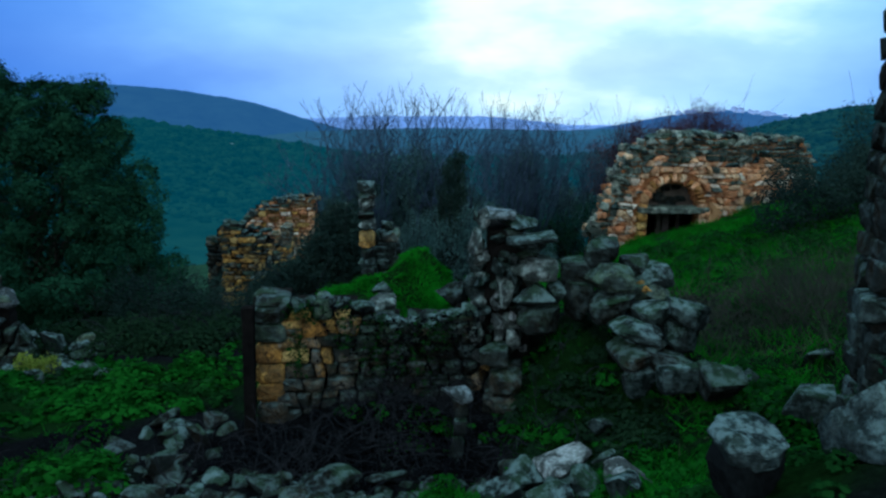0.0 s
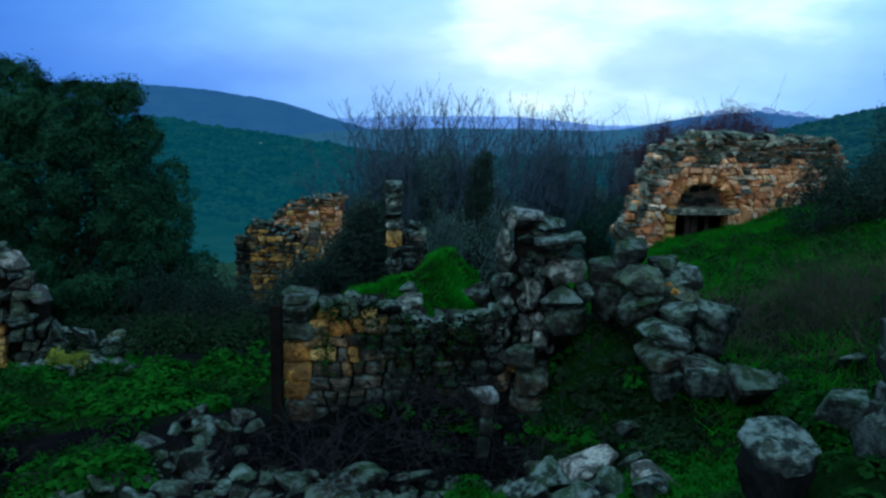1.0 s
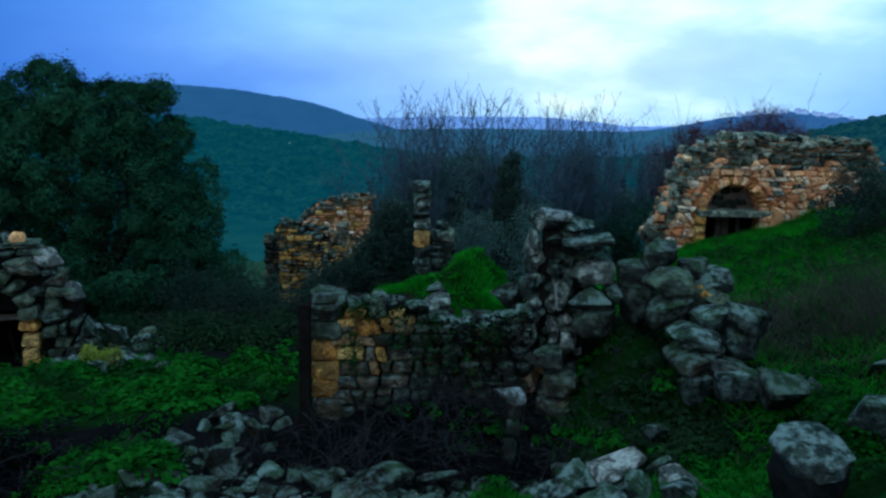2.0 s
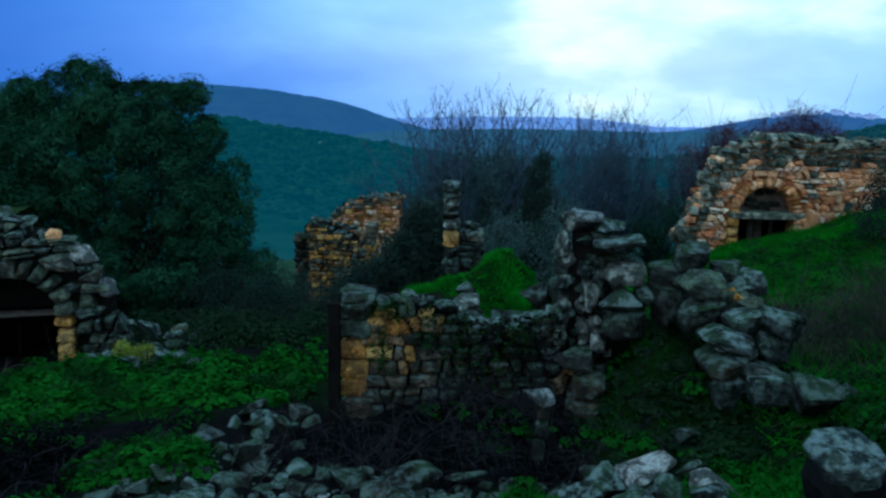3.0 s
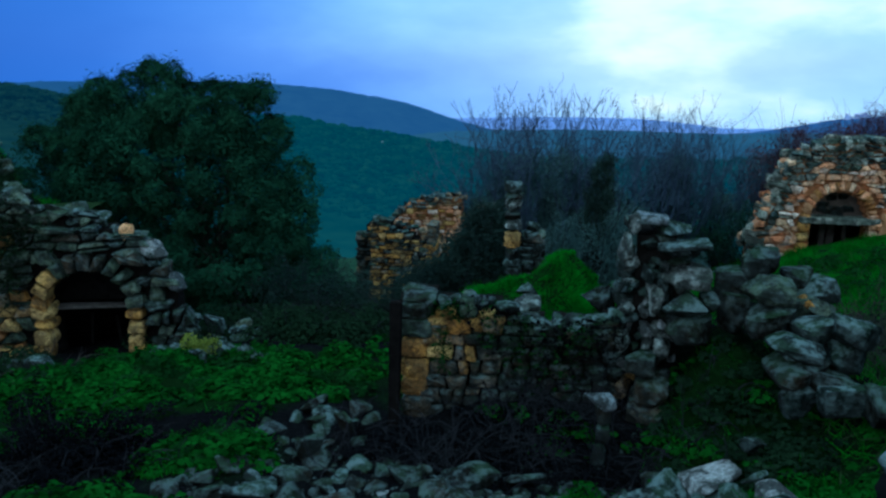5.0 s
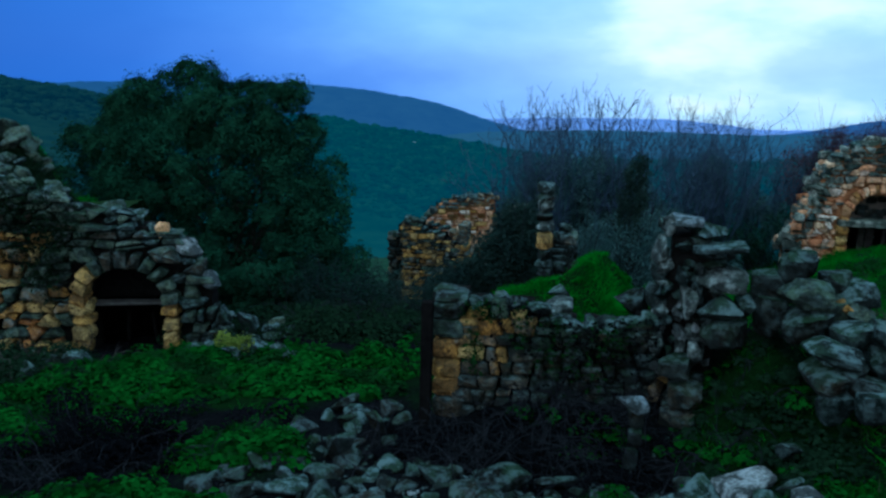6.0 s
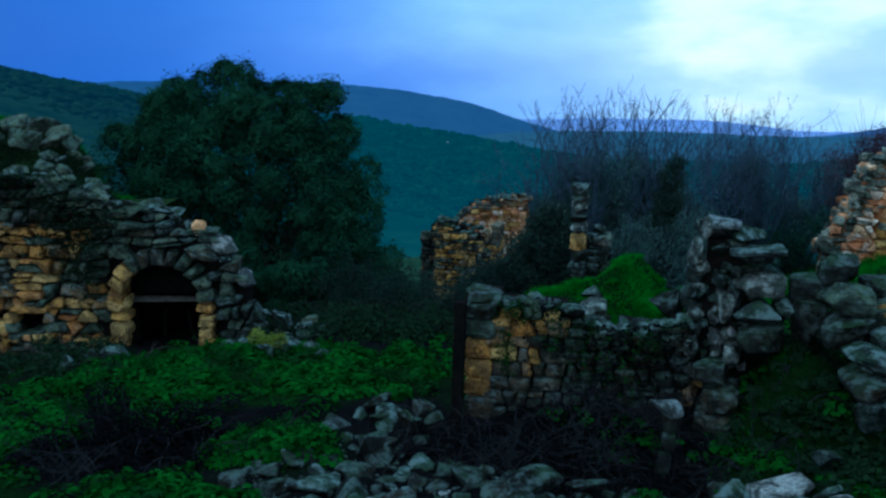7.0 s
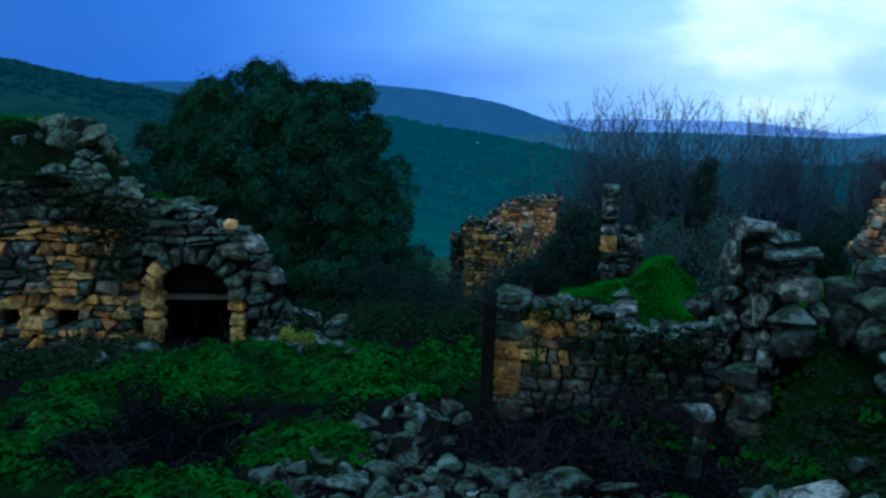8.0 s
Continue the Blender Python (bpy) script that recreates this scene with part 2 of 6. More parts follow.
HOUSEGREY = stone_material("house_grey_stone", [(0.1, (0.0584, 0.0877, 0.0702)), (0.5, (0.175, 0.21, 0.164)), (0.9, (0.421, 0.455, 0.362))], lichen=(0.642, 0.642, 0.538), lichen_amount=0.5, moss=0.3, scale=0.7, dirtiness=0.7)
BARK = plain_material("bark", (0.03, 0.026, 0.02), (0.10, 0.085, 0.07), 20)
TWIG = plain_material("grey_twigs", (0.022, 0.036, 0.056), (0.070, 0.100, 0.140), 14)
CANE = plain_material("dry_brown_canes", (0.02, 0.018, 0.017), (0.075, 0.062, 0.056), 14)
BRAMBLE = plain_material("dry_bramble", (0.007, 0.008, 0.009), (0.030, 0.031, 0.034), 14)
OLDWOOD = plain_material("weathered_wood", (0.035, 0.0315, 0.028), (0.112, 0.105, 0.091), 9)
OAK = leaf_material("oak_leaves", (0.00332, 0.0123, 0.0076), (0.0285, 0.0874, 0.0418), 0.6, 0.28, 1.7, 0.35)
HERB = leaf_material("herb_leaves", (0.00186, 0.013, 0.00186), (0.0223, 0.11, 0.0112), 0.6, 0.3, 3.4, 0.6)
GRASS = leaf_material("grass_blades", (0.0057, 0.0427, 0.00285), (0.038, 0.223, 0.0114), 0.6, 0.45, 2.2)
HEDGE = leaf_material("hedge_leaves", (0.0101, 0.0189, 0.0176), (0.0325, 0.0577, 0.0428))
DRY = leaf_material("dry_undergrowth", (0.0282, 0.0612, 0.0612), (0.0943, 0.16, 0.141), 0.7, 0.25, 1.6)
RUST = leaf_material("rust_red_buds", (0.035, 0.0175, 0.0225), (0.1, 0.045, 0.055))
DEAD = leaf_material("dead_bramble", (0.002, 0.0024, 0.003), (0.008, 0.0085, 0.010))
WEED = leaf_material("weeds", (0.0048, 0.02, 0.0048), (0.0176, 0.064, 0.0128), 0.6, 0.3, 3.0)
STALK = leaf_material("dry_stalks", (0.018, 0.026, 0.018), (0.062, 0.066, 0.048), 0.7, 0.25, 1.6)
STRAW = leaf_material("olive_grass", (0.02, 0.042, 0.016), (0.080, 0.105, 0.045), 0.7, 0.3)
GROUND = ground_material()


# ---- helpers of this scene ----
def part(name, data, material, parent, label=""):
    """Link a bmesh or mesh as one mesh object under a thing or part."""
    if isinstance(data, bmesh.types.BMesh):
        me = bpy.data.meshes.new(name)
        data.to_mesh(me)
        data.free()
    else:
        me = data
    if material is not None:
        me.materials.clear()
        me.materials.append(material)
    ob = new(name, me)
    if parent is not None:
        ob.parent = parent
    if label:
        ob["label"] = label
    return ob


def empty(name, x, y, z, rz=0.0):
    ob = new(name)
    ob.empty_display_size = 0.2
    ob.matrix_world = pose(x, y, z, 0, 0, rz)
    return ob


def soft(x, lo, hi):
    t = np.clip((np.asarray(x, float) - lo) / (hi - lo), 0, 1)
    return t * t * (3 - 2 * t)


def bell(x, y, cx, cy, rx, ry):
    return np.exp(-(((x - cx) / rx) ** 2 + ((y - cy) / ry) ** 2))


def waves(x, y):
    """Small unevenness of the ground."""
    return (0.05 * np.sin(1.9 * x + 0.7 * y) * np.sin(1.3 * y - 0.6 * x + 1.0) + 0.03 * np.sin(4.3 * x + 1.1) * np.sin(3.9 * y + 0.5 * x)
            + 0.015 * np.sin(9.7 * x - 2.0 * y) * np.sin(8.9 * y + 3.1 * x))


SLOPE_R = [0, 3, 5.3, 7, 10, 12, 15, 20, 60, 200, 900, 3000, 4800]
SLOPE_Z = [0, -0.72, -1.42, -1.62, -2.05, -2.5, -3.0, -4.0, -15, -46, -135, -300, -362]


def height(x, y):
    """Height of the ground: a slope that falls away ahead and to the left, with a bank on the right."""
    x, y = np.asarray(x, float), np.asarray(y, float)
    r = np.hypot(x, y)
    z = np.interp(r, SLOPE_R, SLOPE_Z)
    front = soft(y, 0.0, 4.0) * (1 - soft(r, 26, 45))
    z = z + front * 0.36 * np.logaddexp(0, 3.0 * (x - 0.7)) / 3.0
    z = z + 0.62 * bell(x, y, 1.7, 2.7, 0.9, 1.0)                     # bank with the two boulders
    terrace = soft(x, -1.6, -1.3) * (1 - soft(x, 0.9, 2.3)) * soft(y, 6.3, 7.2) * (1 - soft(y, 9.5, 11.5))
    z = z + 0.75 * terrace + 0.50 * bell(x, y, -0.24, 8.95, 0.40, 0.5) + 0.32 * bell(x, y, -0.75, 8.6, 0.75, 0.7) + 0.32 * bell(x, y, 0.72, 9.6, 0.45, 0.5) + 0.05 * np.sin(7 * x + 2 * y) * np.sin(6 * y - 2 * x) * bell(x, y, -0.4, 8.8, 1.0, 0.8)  # earth fill behind the low wall, and its mound
    z = z + 0.34 * bell(x, y, -0.4, 6.4, 1.4, 0.45)                   # foot of the low wall
    z = z + 0.50 * bell(x, y, 1.02, 6.42, 0.34, 0.45) + 0.5 * bell(x, y, 1.65, 6.3, 0.6, 0.7)                     # bank under the tumbled stones
    return z + waves(x, y) * (0.3 + 0.7 * soft(r, 1.0, 3.0)) * (1 - soft(r, 60, 200))


def turf(x, y):
    """How green the ground is, 0 to 1."""
    x, y = np.asarray(x, float), np.asarray(y, float)
    t = 1.1 * bell(x, y, -4.6, 8.1, 2.6, 1.3) + 1.1 * bell(x, y, -2.93, 5.66, 0.48, 0.36) + 0.95 * bell(x, y, -5.0, 6.0, 1.5, 1.2) + 0.95 * bell(x, y, -3.6, 4.4, 1.0, 0.22) + 0.95 * bell(x, y, -5.3, 4.85, 0.6, 0.4)
    t = t + 1.2 * bell(x, y, -0.35, 8.7, 1.2, 1.3) + 0.9 * bell(x, y, 0.4, 9.6, 1.0, 0.9) + 0.9 * bell(x, y, 0.02, 5.0, 0.3, 0.5)
    t = t + 1.0 * bell(x, y, 1.35, 4.5, 0.5, 0.9) + 1.1 * bell(x, y, 1.1, 6.0, 0.5, 0.7) + 0.6 * bell(x, y, 2.6, 5.6, 0.7, 0.8)
    t = t + 1.1 * soft(x + 0.12 * (y - 12), 2.3, 3.6) * soft(y, 7.0, 9.0) * (1 - soft(y, 18, 22))
    t = t + 1.0 * bell(x, y, 1.45, 3.5, 0.5, 0.7) + 0.5 * bell(x, y, 3.2, 7.2, 1.2, 1.0) + 0.5 * bell(x, y, -3.0, 4.0, 1.0, 0.8)
    t = t * (1 - 0.98 * bell(x, y, -4.2, 5.45, 0.7, 0.42)) * (1 - 0.95 * bell(x, y, -4.95, 6.05, 0.4, 0.42)) * (1 - 0.8 * bell(x, y, -2.3, 6.6, 0.45, 0.8)) * (1 - 0.9 * bell(x, y, -4.65, 4.95, 0.35, 0.25)) * (1 - 0.75 * bell(x, y, -3.7, 6.3, 0.9, 0.28))
    return np.clip(t, 0, 1)


def gz(x, y):
    return float(height(x, y))


# ---- ground ----
def build_ground():
    az = np.concatenate([np.linspace(-62, 40, 340), np.linspace(43, 295, 64)])
    rings = np.concatenate([np.arange(0.25, 15, 0.11), np.geomspace(15.2, 4800, 70)])
    A, R = np.meshgrid(np.radians(az), rings)
    X, Y = R * np.sin(A), R * np.cos(A)
    Z = height(X, Y)
    rough = np.array([noise.noise(Vector((x * 3.1, y * 3.1, 0))) for x, y in zip(X.ravel(), Y.ravel())]).reshape(X.shape)
    Z = Z + 0.035 * rough * (R < 40)
    na, nr = len(az), len(rings)
    verts = np.stack([X, Y, Z], -1).reshape(-1, 3).tolist() + [[0, 0, 0.0]]
    faces = [(i * na + j, i * na + (j + 1) % na, (i + 1) * na + (j + 1) % na, (i + 1) * na + j) for i in range(nr - 1) for j in range(na)]
    faces += [(len(verts) - 1, (j + 1) % na, j) for j in range(na)]
    me = bpy.data.meshes.new("ground")
    me.from_pydata(verts, [], [f[::-1] for f in faces])
    at = me.attributes.new("turf", "FLOAT", "POINT")
    at.data.foreach_set("value", np.append(turf(X, Y).ravel(), 0.0))
    me.shade_smooth()
    ob = part("ground", me, GROUND, None)
    tagged(ob, "dark stony soil with patches of green turf", "ground", kind="structure")


build_ground()


# ---- hills ----
def hill(name, dist, azs, els, label, material, depth=0.35, bumps=0.006, seed=0):
    """A ridge that crests at the given elevations, rising from the valley in front."""
    a = np.linspace(azs[0], azs[-1], 220)
    e = np.interp(a, azs, els)
    k = np.ones(9) / 9
    e = np.convolve(np.pad(e, 4, mode="edge"), k, mode="valid")
    steps = np.linspace(0, 1, 26)
    verts, n = [], len(a)
    for s in list(steps) + [1.12]:
        r = dist * (1 - depth * (1 - s))
        for ai, ei in zip(a, e):
            crest = 1.6 + dist * math.tan(radians(ei))
            low = float(np.interp(dist * (1 - depth), SLOPE_R, SLOPE_Z)) - 5
            up = math.sin(min(s, 1.0) * math.pi / 2) ** 1.2
            z = low + (crest - low) * up
            x, y = r * math.sin(radians(ai)), r * math.cos(radians(ai))
            b = noise.fractal(Vector((x, y, seed * 50.0)) / (dist * 0.08), 0.8, 2.1, 5)
            z += dist * bumps * b * (0.25 + 0.75 * math.sin(min(s, 1) * math.pi))
            z += dist * 0.0011 * noise.noise(Vector((x, y, 0)) / (dist * 0.006)) * (1 if s > 0.9 else 1.5)
            if s > 1:
                z -= dist * 0.06
            verts.append((x, y, z))
    faces = [(i * n + j, i * n + j + 1, (i + 1) * n + j + 1, (i + 1) * n + j) for i in range(26) for j in range(n - 1)]
    me = bpy.data.meshes.new(name)
    me.from_pydata(verts, [], faces)
    me.shade_smooth()
    ob = part(name, me, material, None)
    tagged(ob, label, "hill", kind="structure")
    return np.array(verts).reshape(27, n, 3), a


def woods(slope, count, azimuth, steps, size, material, seed, label):
    """Round tree heads all over a hillside, one mesh."""
    grid, a = slope
    rnd = np.random.default_rng(seed)
    bm = bmesh.new()
    bmesh.ops.create_icosphere(bm, subdivisions=1, radius=1.0)
    ball = np.array([v.co for v in bm.verts])
    tri = np.array([[v.index for v in f.verts] for f in bm.faces])
    bm.free()
    i = steps[0] + (steps[1] - steps[0]) * rnd.random(count) ** 0.7
    j = np.interp(azimuth[0] + (azimuth[1] - azimuth[0]) * rnd.random(count), a, np.arange(len(a)))
    i0, j0 = np.minimum(i.astype(int), 24), np.minimum(j.astype(int), len(a) - 2)
    fi, fj = (i - i0)[:, None], (j - j0)[:, None]
    p = (grid[i0, j0] * (1 - fi) + grid[i0 + 1, j0] * fi) * (1 - fj) + (grid[i0, j0 + 1] * (1 - fi) + grid[i0 + 1, j0 + 1] * fi) * fj
    r = size * rnd.uniform(0.45, 1.2, size=(count, 1)) * np.linalg.norm(p[:, :2], axis=1)[:, None] ** 0.6
    v = p[:, None] + ball[None] * rnd.uniform(0.75, 1.2, size=(count, 12, 1)) * r[:, None] * np.array((1.15, 1.15, 0.75)) + np.array((0, 0, 0.2)) * r[:, None]
    f = (tri[None] + 12 * np.arange(count)[:, None, None]).reshape(-1, 3)
    me = bpy.data.meshes.new("woodland")
    me.from_pydata(v.reshape(-1, 3).tolist(), [], f.tolist())
    me.shade_smooth()
    tagged(part("woodland", me, material, None), label, "woods", kind="stuff")


# each hill glows faintly in its haze colour; there is no air between
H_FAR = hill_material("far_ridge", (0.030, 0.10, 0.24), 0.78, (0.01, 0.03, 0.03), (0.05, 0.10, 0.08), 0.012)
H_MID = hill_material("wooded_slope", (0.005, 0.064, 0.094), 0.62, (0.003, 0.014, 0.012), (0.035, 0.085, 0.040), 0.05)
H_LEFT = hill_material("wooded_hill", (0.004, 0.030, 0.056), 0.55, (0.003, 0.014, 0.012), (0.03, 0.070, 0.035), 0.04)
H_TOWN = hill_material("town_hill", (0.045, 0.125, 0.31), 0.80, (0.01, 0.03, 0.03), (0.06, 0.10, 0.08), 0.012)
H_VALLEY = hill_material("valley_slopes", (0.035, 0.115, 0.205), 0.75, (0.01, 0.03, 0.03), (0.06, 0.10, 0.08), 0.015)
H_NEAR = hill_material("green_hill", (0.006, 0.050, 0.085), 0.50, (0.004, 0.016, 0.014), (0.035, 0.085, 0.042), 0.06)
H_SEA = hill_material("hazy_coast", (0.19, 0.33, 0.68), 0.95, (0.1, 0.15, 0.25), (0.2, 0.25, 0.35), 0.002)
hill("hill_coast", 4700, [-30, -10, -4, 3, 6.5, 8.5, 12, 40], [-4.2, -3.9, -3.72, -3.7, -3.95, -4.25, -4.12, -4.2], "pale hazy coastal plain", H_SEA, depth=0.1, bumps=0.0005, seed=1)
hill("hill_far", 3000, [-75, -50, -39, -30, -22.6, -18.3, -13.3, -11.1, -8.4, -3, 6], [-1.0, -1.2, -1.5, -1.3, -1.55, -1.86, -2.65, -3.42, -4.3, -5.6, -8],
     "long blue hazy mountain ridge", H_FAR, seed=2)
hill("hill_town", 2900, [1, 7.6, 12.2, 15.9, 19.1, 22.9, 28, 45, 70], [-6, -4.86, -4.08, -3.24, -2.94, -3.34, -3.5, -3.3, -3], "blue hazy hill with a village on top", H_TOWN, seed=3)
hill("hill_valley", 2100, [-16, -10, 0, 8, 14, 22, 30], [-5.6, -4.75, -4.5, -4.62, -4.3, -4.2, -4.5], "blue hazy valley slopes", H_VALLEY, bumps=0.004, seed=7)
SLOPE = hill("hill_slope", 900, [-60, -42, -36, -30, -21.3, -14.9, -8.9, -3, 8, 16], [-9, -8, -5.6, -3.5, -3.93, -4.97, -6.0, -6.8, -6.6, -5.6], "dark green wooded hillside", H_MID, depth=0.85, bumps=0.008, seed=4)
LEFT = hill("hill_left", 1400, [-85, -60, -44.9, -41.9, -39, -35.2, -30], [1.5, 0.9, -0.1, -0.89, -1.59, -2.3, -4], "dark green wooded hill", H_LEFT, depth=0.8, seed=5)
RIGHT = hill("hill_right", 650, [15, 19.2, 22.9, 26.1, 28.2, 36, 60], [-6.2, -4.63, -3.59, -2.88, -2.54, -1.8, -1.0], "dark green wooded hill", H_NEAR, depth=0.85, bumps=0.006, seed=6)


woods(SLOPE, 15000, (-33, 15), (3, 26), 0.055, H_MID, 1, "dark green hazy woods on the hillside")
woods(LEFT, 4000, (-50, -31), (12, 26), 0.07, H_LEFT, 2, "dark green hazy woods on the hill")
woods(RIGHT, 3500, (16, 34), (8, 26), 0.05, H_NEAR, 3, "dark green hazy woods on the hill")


def outcrops(slope, spots, material):
    """Small bare patches of pale rock between the trees."""
    grid, a = slope
    rnd = random.Random(7)
    for az, i, size in spots:
        p = grid[i, int(np.interp(az, a, np.arange(len(a))))]
        bm = bmesh.new()
        bmesh.ops.create_icosphere(bm, subdivisions=2, radius=1.0)
        for v in bm.verts:
            v.co = Vector((v.co.x * 1.8, v.co.y, v.co.z * 0.9)) * size * (1 + 0.35 * noise.noise(v.co * 2 + Vector((az, 0, 0))))
        ob = part("rock_outcrop", bm, material, None)
        ob.location = (p[0], p[1], p[2] + size * rnd.uniform(0.8, 1.3))
        tagged(ob, "pale hazy rock outcrop on the wooded hillside", "rock", "hillside outcrops")


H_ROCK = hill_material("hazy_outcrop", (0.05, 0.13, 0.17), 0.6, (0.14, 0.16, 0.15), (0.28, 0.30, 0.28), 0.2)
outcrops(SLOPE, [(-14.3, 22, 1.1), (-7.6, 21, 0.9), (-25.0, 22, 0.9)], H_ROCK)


# ---- stones ----
def rock_mesh(name, seed, detail=0, angular=0.35):
    """A rough stone about 1 x 1 x 1: the hull of scattered points for small ones; for near ones a ball or block cut by flat breaks."""
    rnd = random.Random(seed)
    bm = bmesh.new()
    if detail == 0:
        if angular > 0.9:
            for i in range(8):
                bm.verts.new([(0.5 if i >> k & 1 else -0.5) * rnd.uniform(0.6, 1.0) for k in range(3)])
        for _ in range(12 if angular > 0.9 else 18):
            v = Vector((rnd.gauss(0, 1), rnd.gauss(0, 1), rnd.gauss(0, 1))).normalized()
            k = max(abs(v.x), abs(v.y), abs(v.z))
            bm.verts.new(v * ((1 - angular) + angular / k) * 0.5 * rnd.uniform(0.9, 1.06))
        bmesh.ops.convex_hull(bm, input=bm.verts)
        bmesh.ops.delete(bm, geom=[v for v in bm.verts if not v.link_faces], context="VERTS")
    else:
        if angular > 0.9:
            bmesh.ops.create_cube(bm, size=1.0)
            bmesh.ops.subdivide_edges(bm, edges=bm.edges[:], cuts=3 + 2 * detail, use_grid_fill=True)
            for v in bm.verts:
                n = (abs(v.co.x * 2) ** 12 + abs(v.co.y * 2) ** 12 + abs(v.co.z * 2) ** 12) ** (1 / 12)
                v.co /= n
            cuts, lo, hi = 8, 0.38, 0.58
        else:
            bmesh.ops.create_icosphere(bm, subdivisions=1 + detail, radius=0.5)
            cuts, lo, hi = 9, 0.18, 0.36
        off = Vector((seed * 3.7, 0, 0))
        for _ in range(cuts):
            n = Vector((rnd.gauss(0, 1), rnd.gauss(0, 1), rnd.gauss(0, 1))).normalized()
            c = rnd.uniform(lo, hi) * (1.0 if angular <= 0.9 else 0.9 / max(abs(n.x), abs(n.y), abs(n.z)) ** 0.3)
            for v in bm.verts:
                d = v.co.dot(n) - c
                if d > 0:
                    v.co -= n * d * 0.97
        for v in bm.verts:
            n = v.co.normalized()
            v.co += n * (0.026 * noise.fractal(v.co * 2.4 + off, 0.9, 2.0, 5) - 0.05 * max(0, noise.noise(v.co * 5 + off) - 0.1) + 0.014 * noise.noise(v.co * 17 + off))
    lo = [min(v.co[i] for v in bm.verts) for i in range(3)]
    hi = [max(v.co[i] for v in bm.verts) for i in range(3)]
    for v in bm.verts:
        for i in range(3):
            v.co[i] = (v.co[i] - lo[i]) / (hi[i] - lo[i]) - 0.5
    me = bpy.data.meshes.new(name)
    bm.to_mesh(me)
    bm.free()
    if detail > 2:
        me.shade_smooth()
    return me


def shard_mesh(name, seed):
    """A freshly broken stone: few flat faces, edges a little worn, 1 x 1 x 1."""
    rnd = random.Random(seed)
    bm = bmesh.new()
    for _ in range(11):
        v = Vector((rnd.gauss(0, 1), rnd.gauss(0, 1), rnd.gauss(0, 1))).normalized()
        k = max(abs(v.x), abs(v.y), abs(v.z))
        bm.verts.new(v * (0.45 + 0.55 / k) * rnd.uniform(0.75, 1.0))
    bmesh.ops.convex_hull(bm, input=bm.verts)
    bmesh.ops.delete(bm, geom=[v for v in bm.verts if not v.link_faces], context="VERTS")
    bmesh.ops.dissolve_limit(bm, angle_limit=radians(22), verts=bm.verts, edges=bm.edges)
    bmesh.ops.bevel(bm, geom=bm.edges[:], offset=0.07, segments=1, affect="EDGES", clamp_overlap=True)
    bmesh.ops.triangulate(bm, faces=bm.faces[:])
    for v in bm.verts:
        v.co += v.normal * 0.05 * noise.noise(v.co * 3 + Vector((seed, 0, 0)))
    lo = [min(v.co[i] for v in bm.verts) for i in range(3)]
    hi = [max(v.co[i] for v in bm.verts) for i in range(3)]
    for v in bm.verts:
        for i in range(3):
            v.co[i] = (v.co[i] - lo[i]) / (hi[i] - lo[i]) - 0.5
    me = bpy.data.meshes.new(name)
    bm.to_mesh(me)
    bm.free()
    return me


SHARDS = [shard_mesh("shard_form", 500 + i) for i in range(14)]
MASTER = [rock_mesh("stone_form", 100 + i) for i in range(10)]
BLOCKS = [rock_mesh("block_form", 200 + i, angular=0.95) for i in range(10)]
FINE = [rock_mesh("fine_form", 300 + i, 2, 0.5) for i in range(9)]
FINEBLOCKS = [rock_mesh("fine_block_form", 400 + i, 1, 0.95) for i in range(10)]
CACHE = {}


def shaped(forms, i, material):
    key = (forms[i].name, material.name)
    if key not in CACHE:
        CACHE[key] = forms[i].copy()
        CACHE[key].materials.append(material)
    return CACHE[key]


def stone(parent, at, size, material, rnd, forms=BLOCKS, tilt=8, name="stone", spin=None):
    """One stone of a wall or heap, at its centre and size in metres."""
    ob = new(name, shaped(forms, rnd.randrange(len(forms)), material))
    if parent is not None:
        ob.parent = parent
    turn = Euler([radians(rnd.uniform(-tilt, tilt)), radians(rnd.uniform(-tilt, tilt)), radians(rnd.uniform(-tilt, tilt) if spin is None else spin)])
    flip = rnd.choice((0, math.pi))
    ob.matrix_local = Matrix.LocRotScale(at, turn, size) @ Matrix.Rotation(flip, 4, "Z")
    return ob


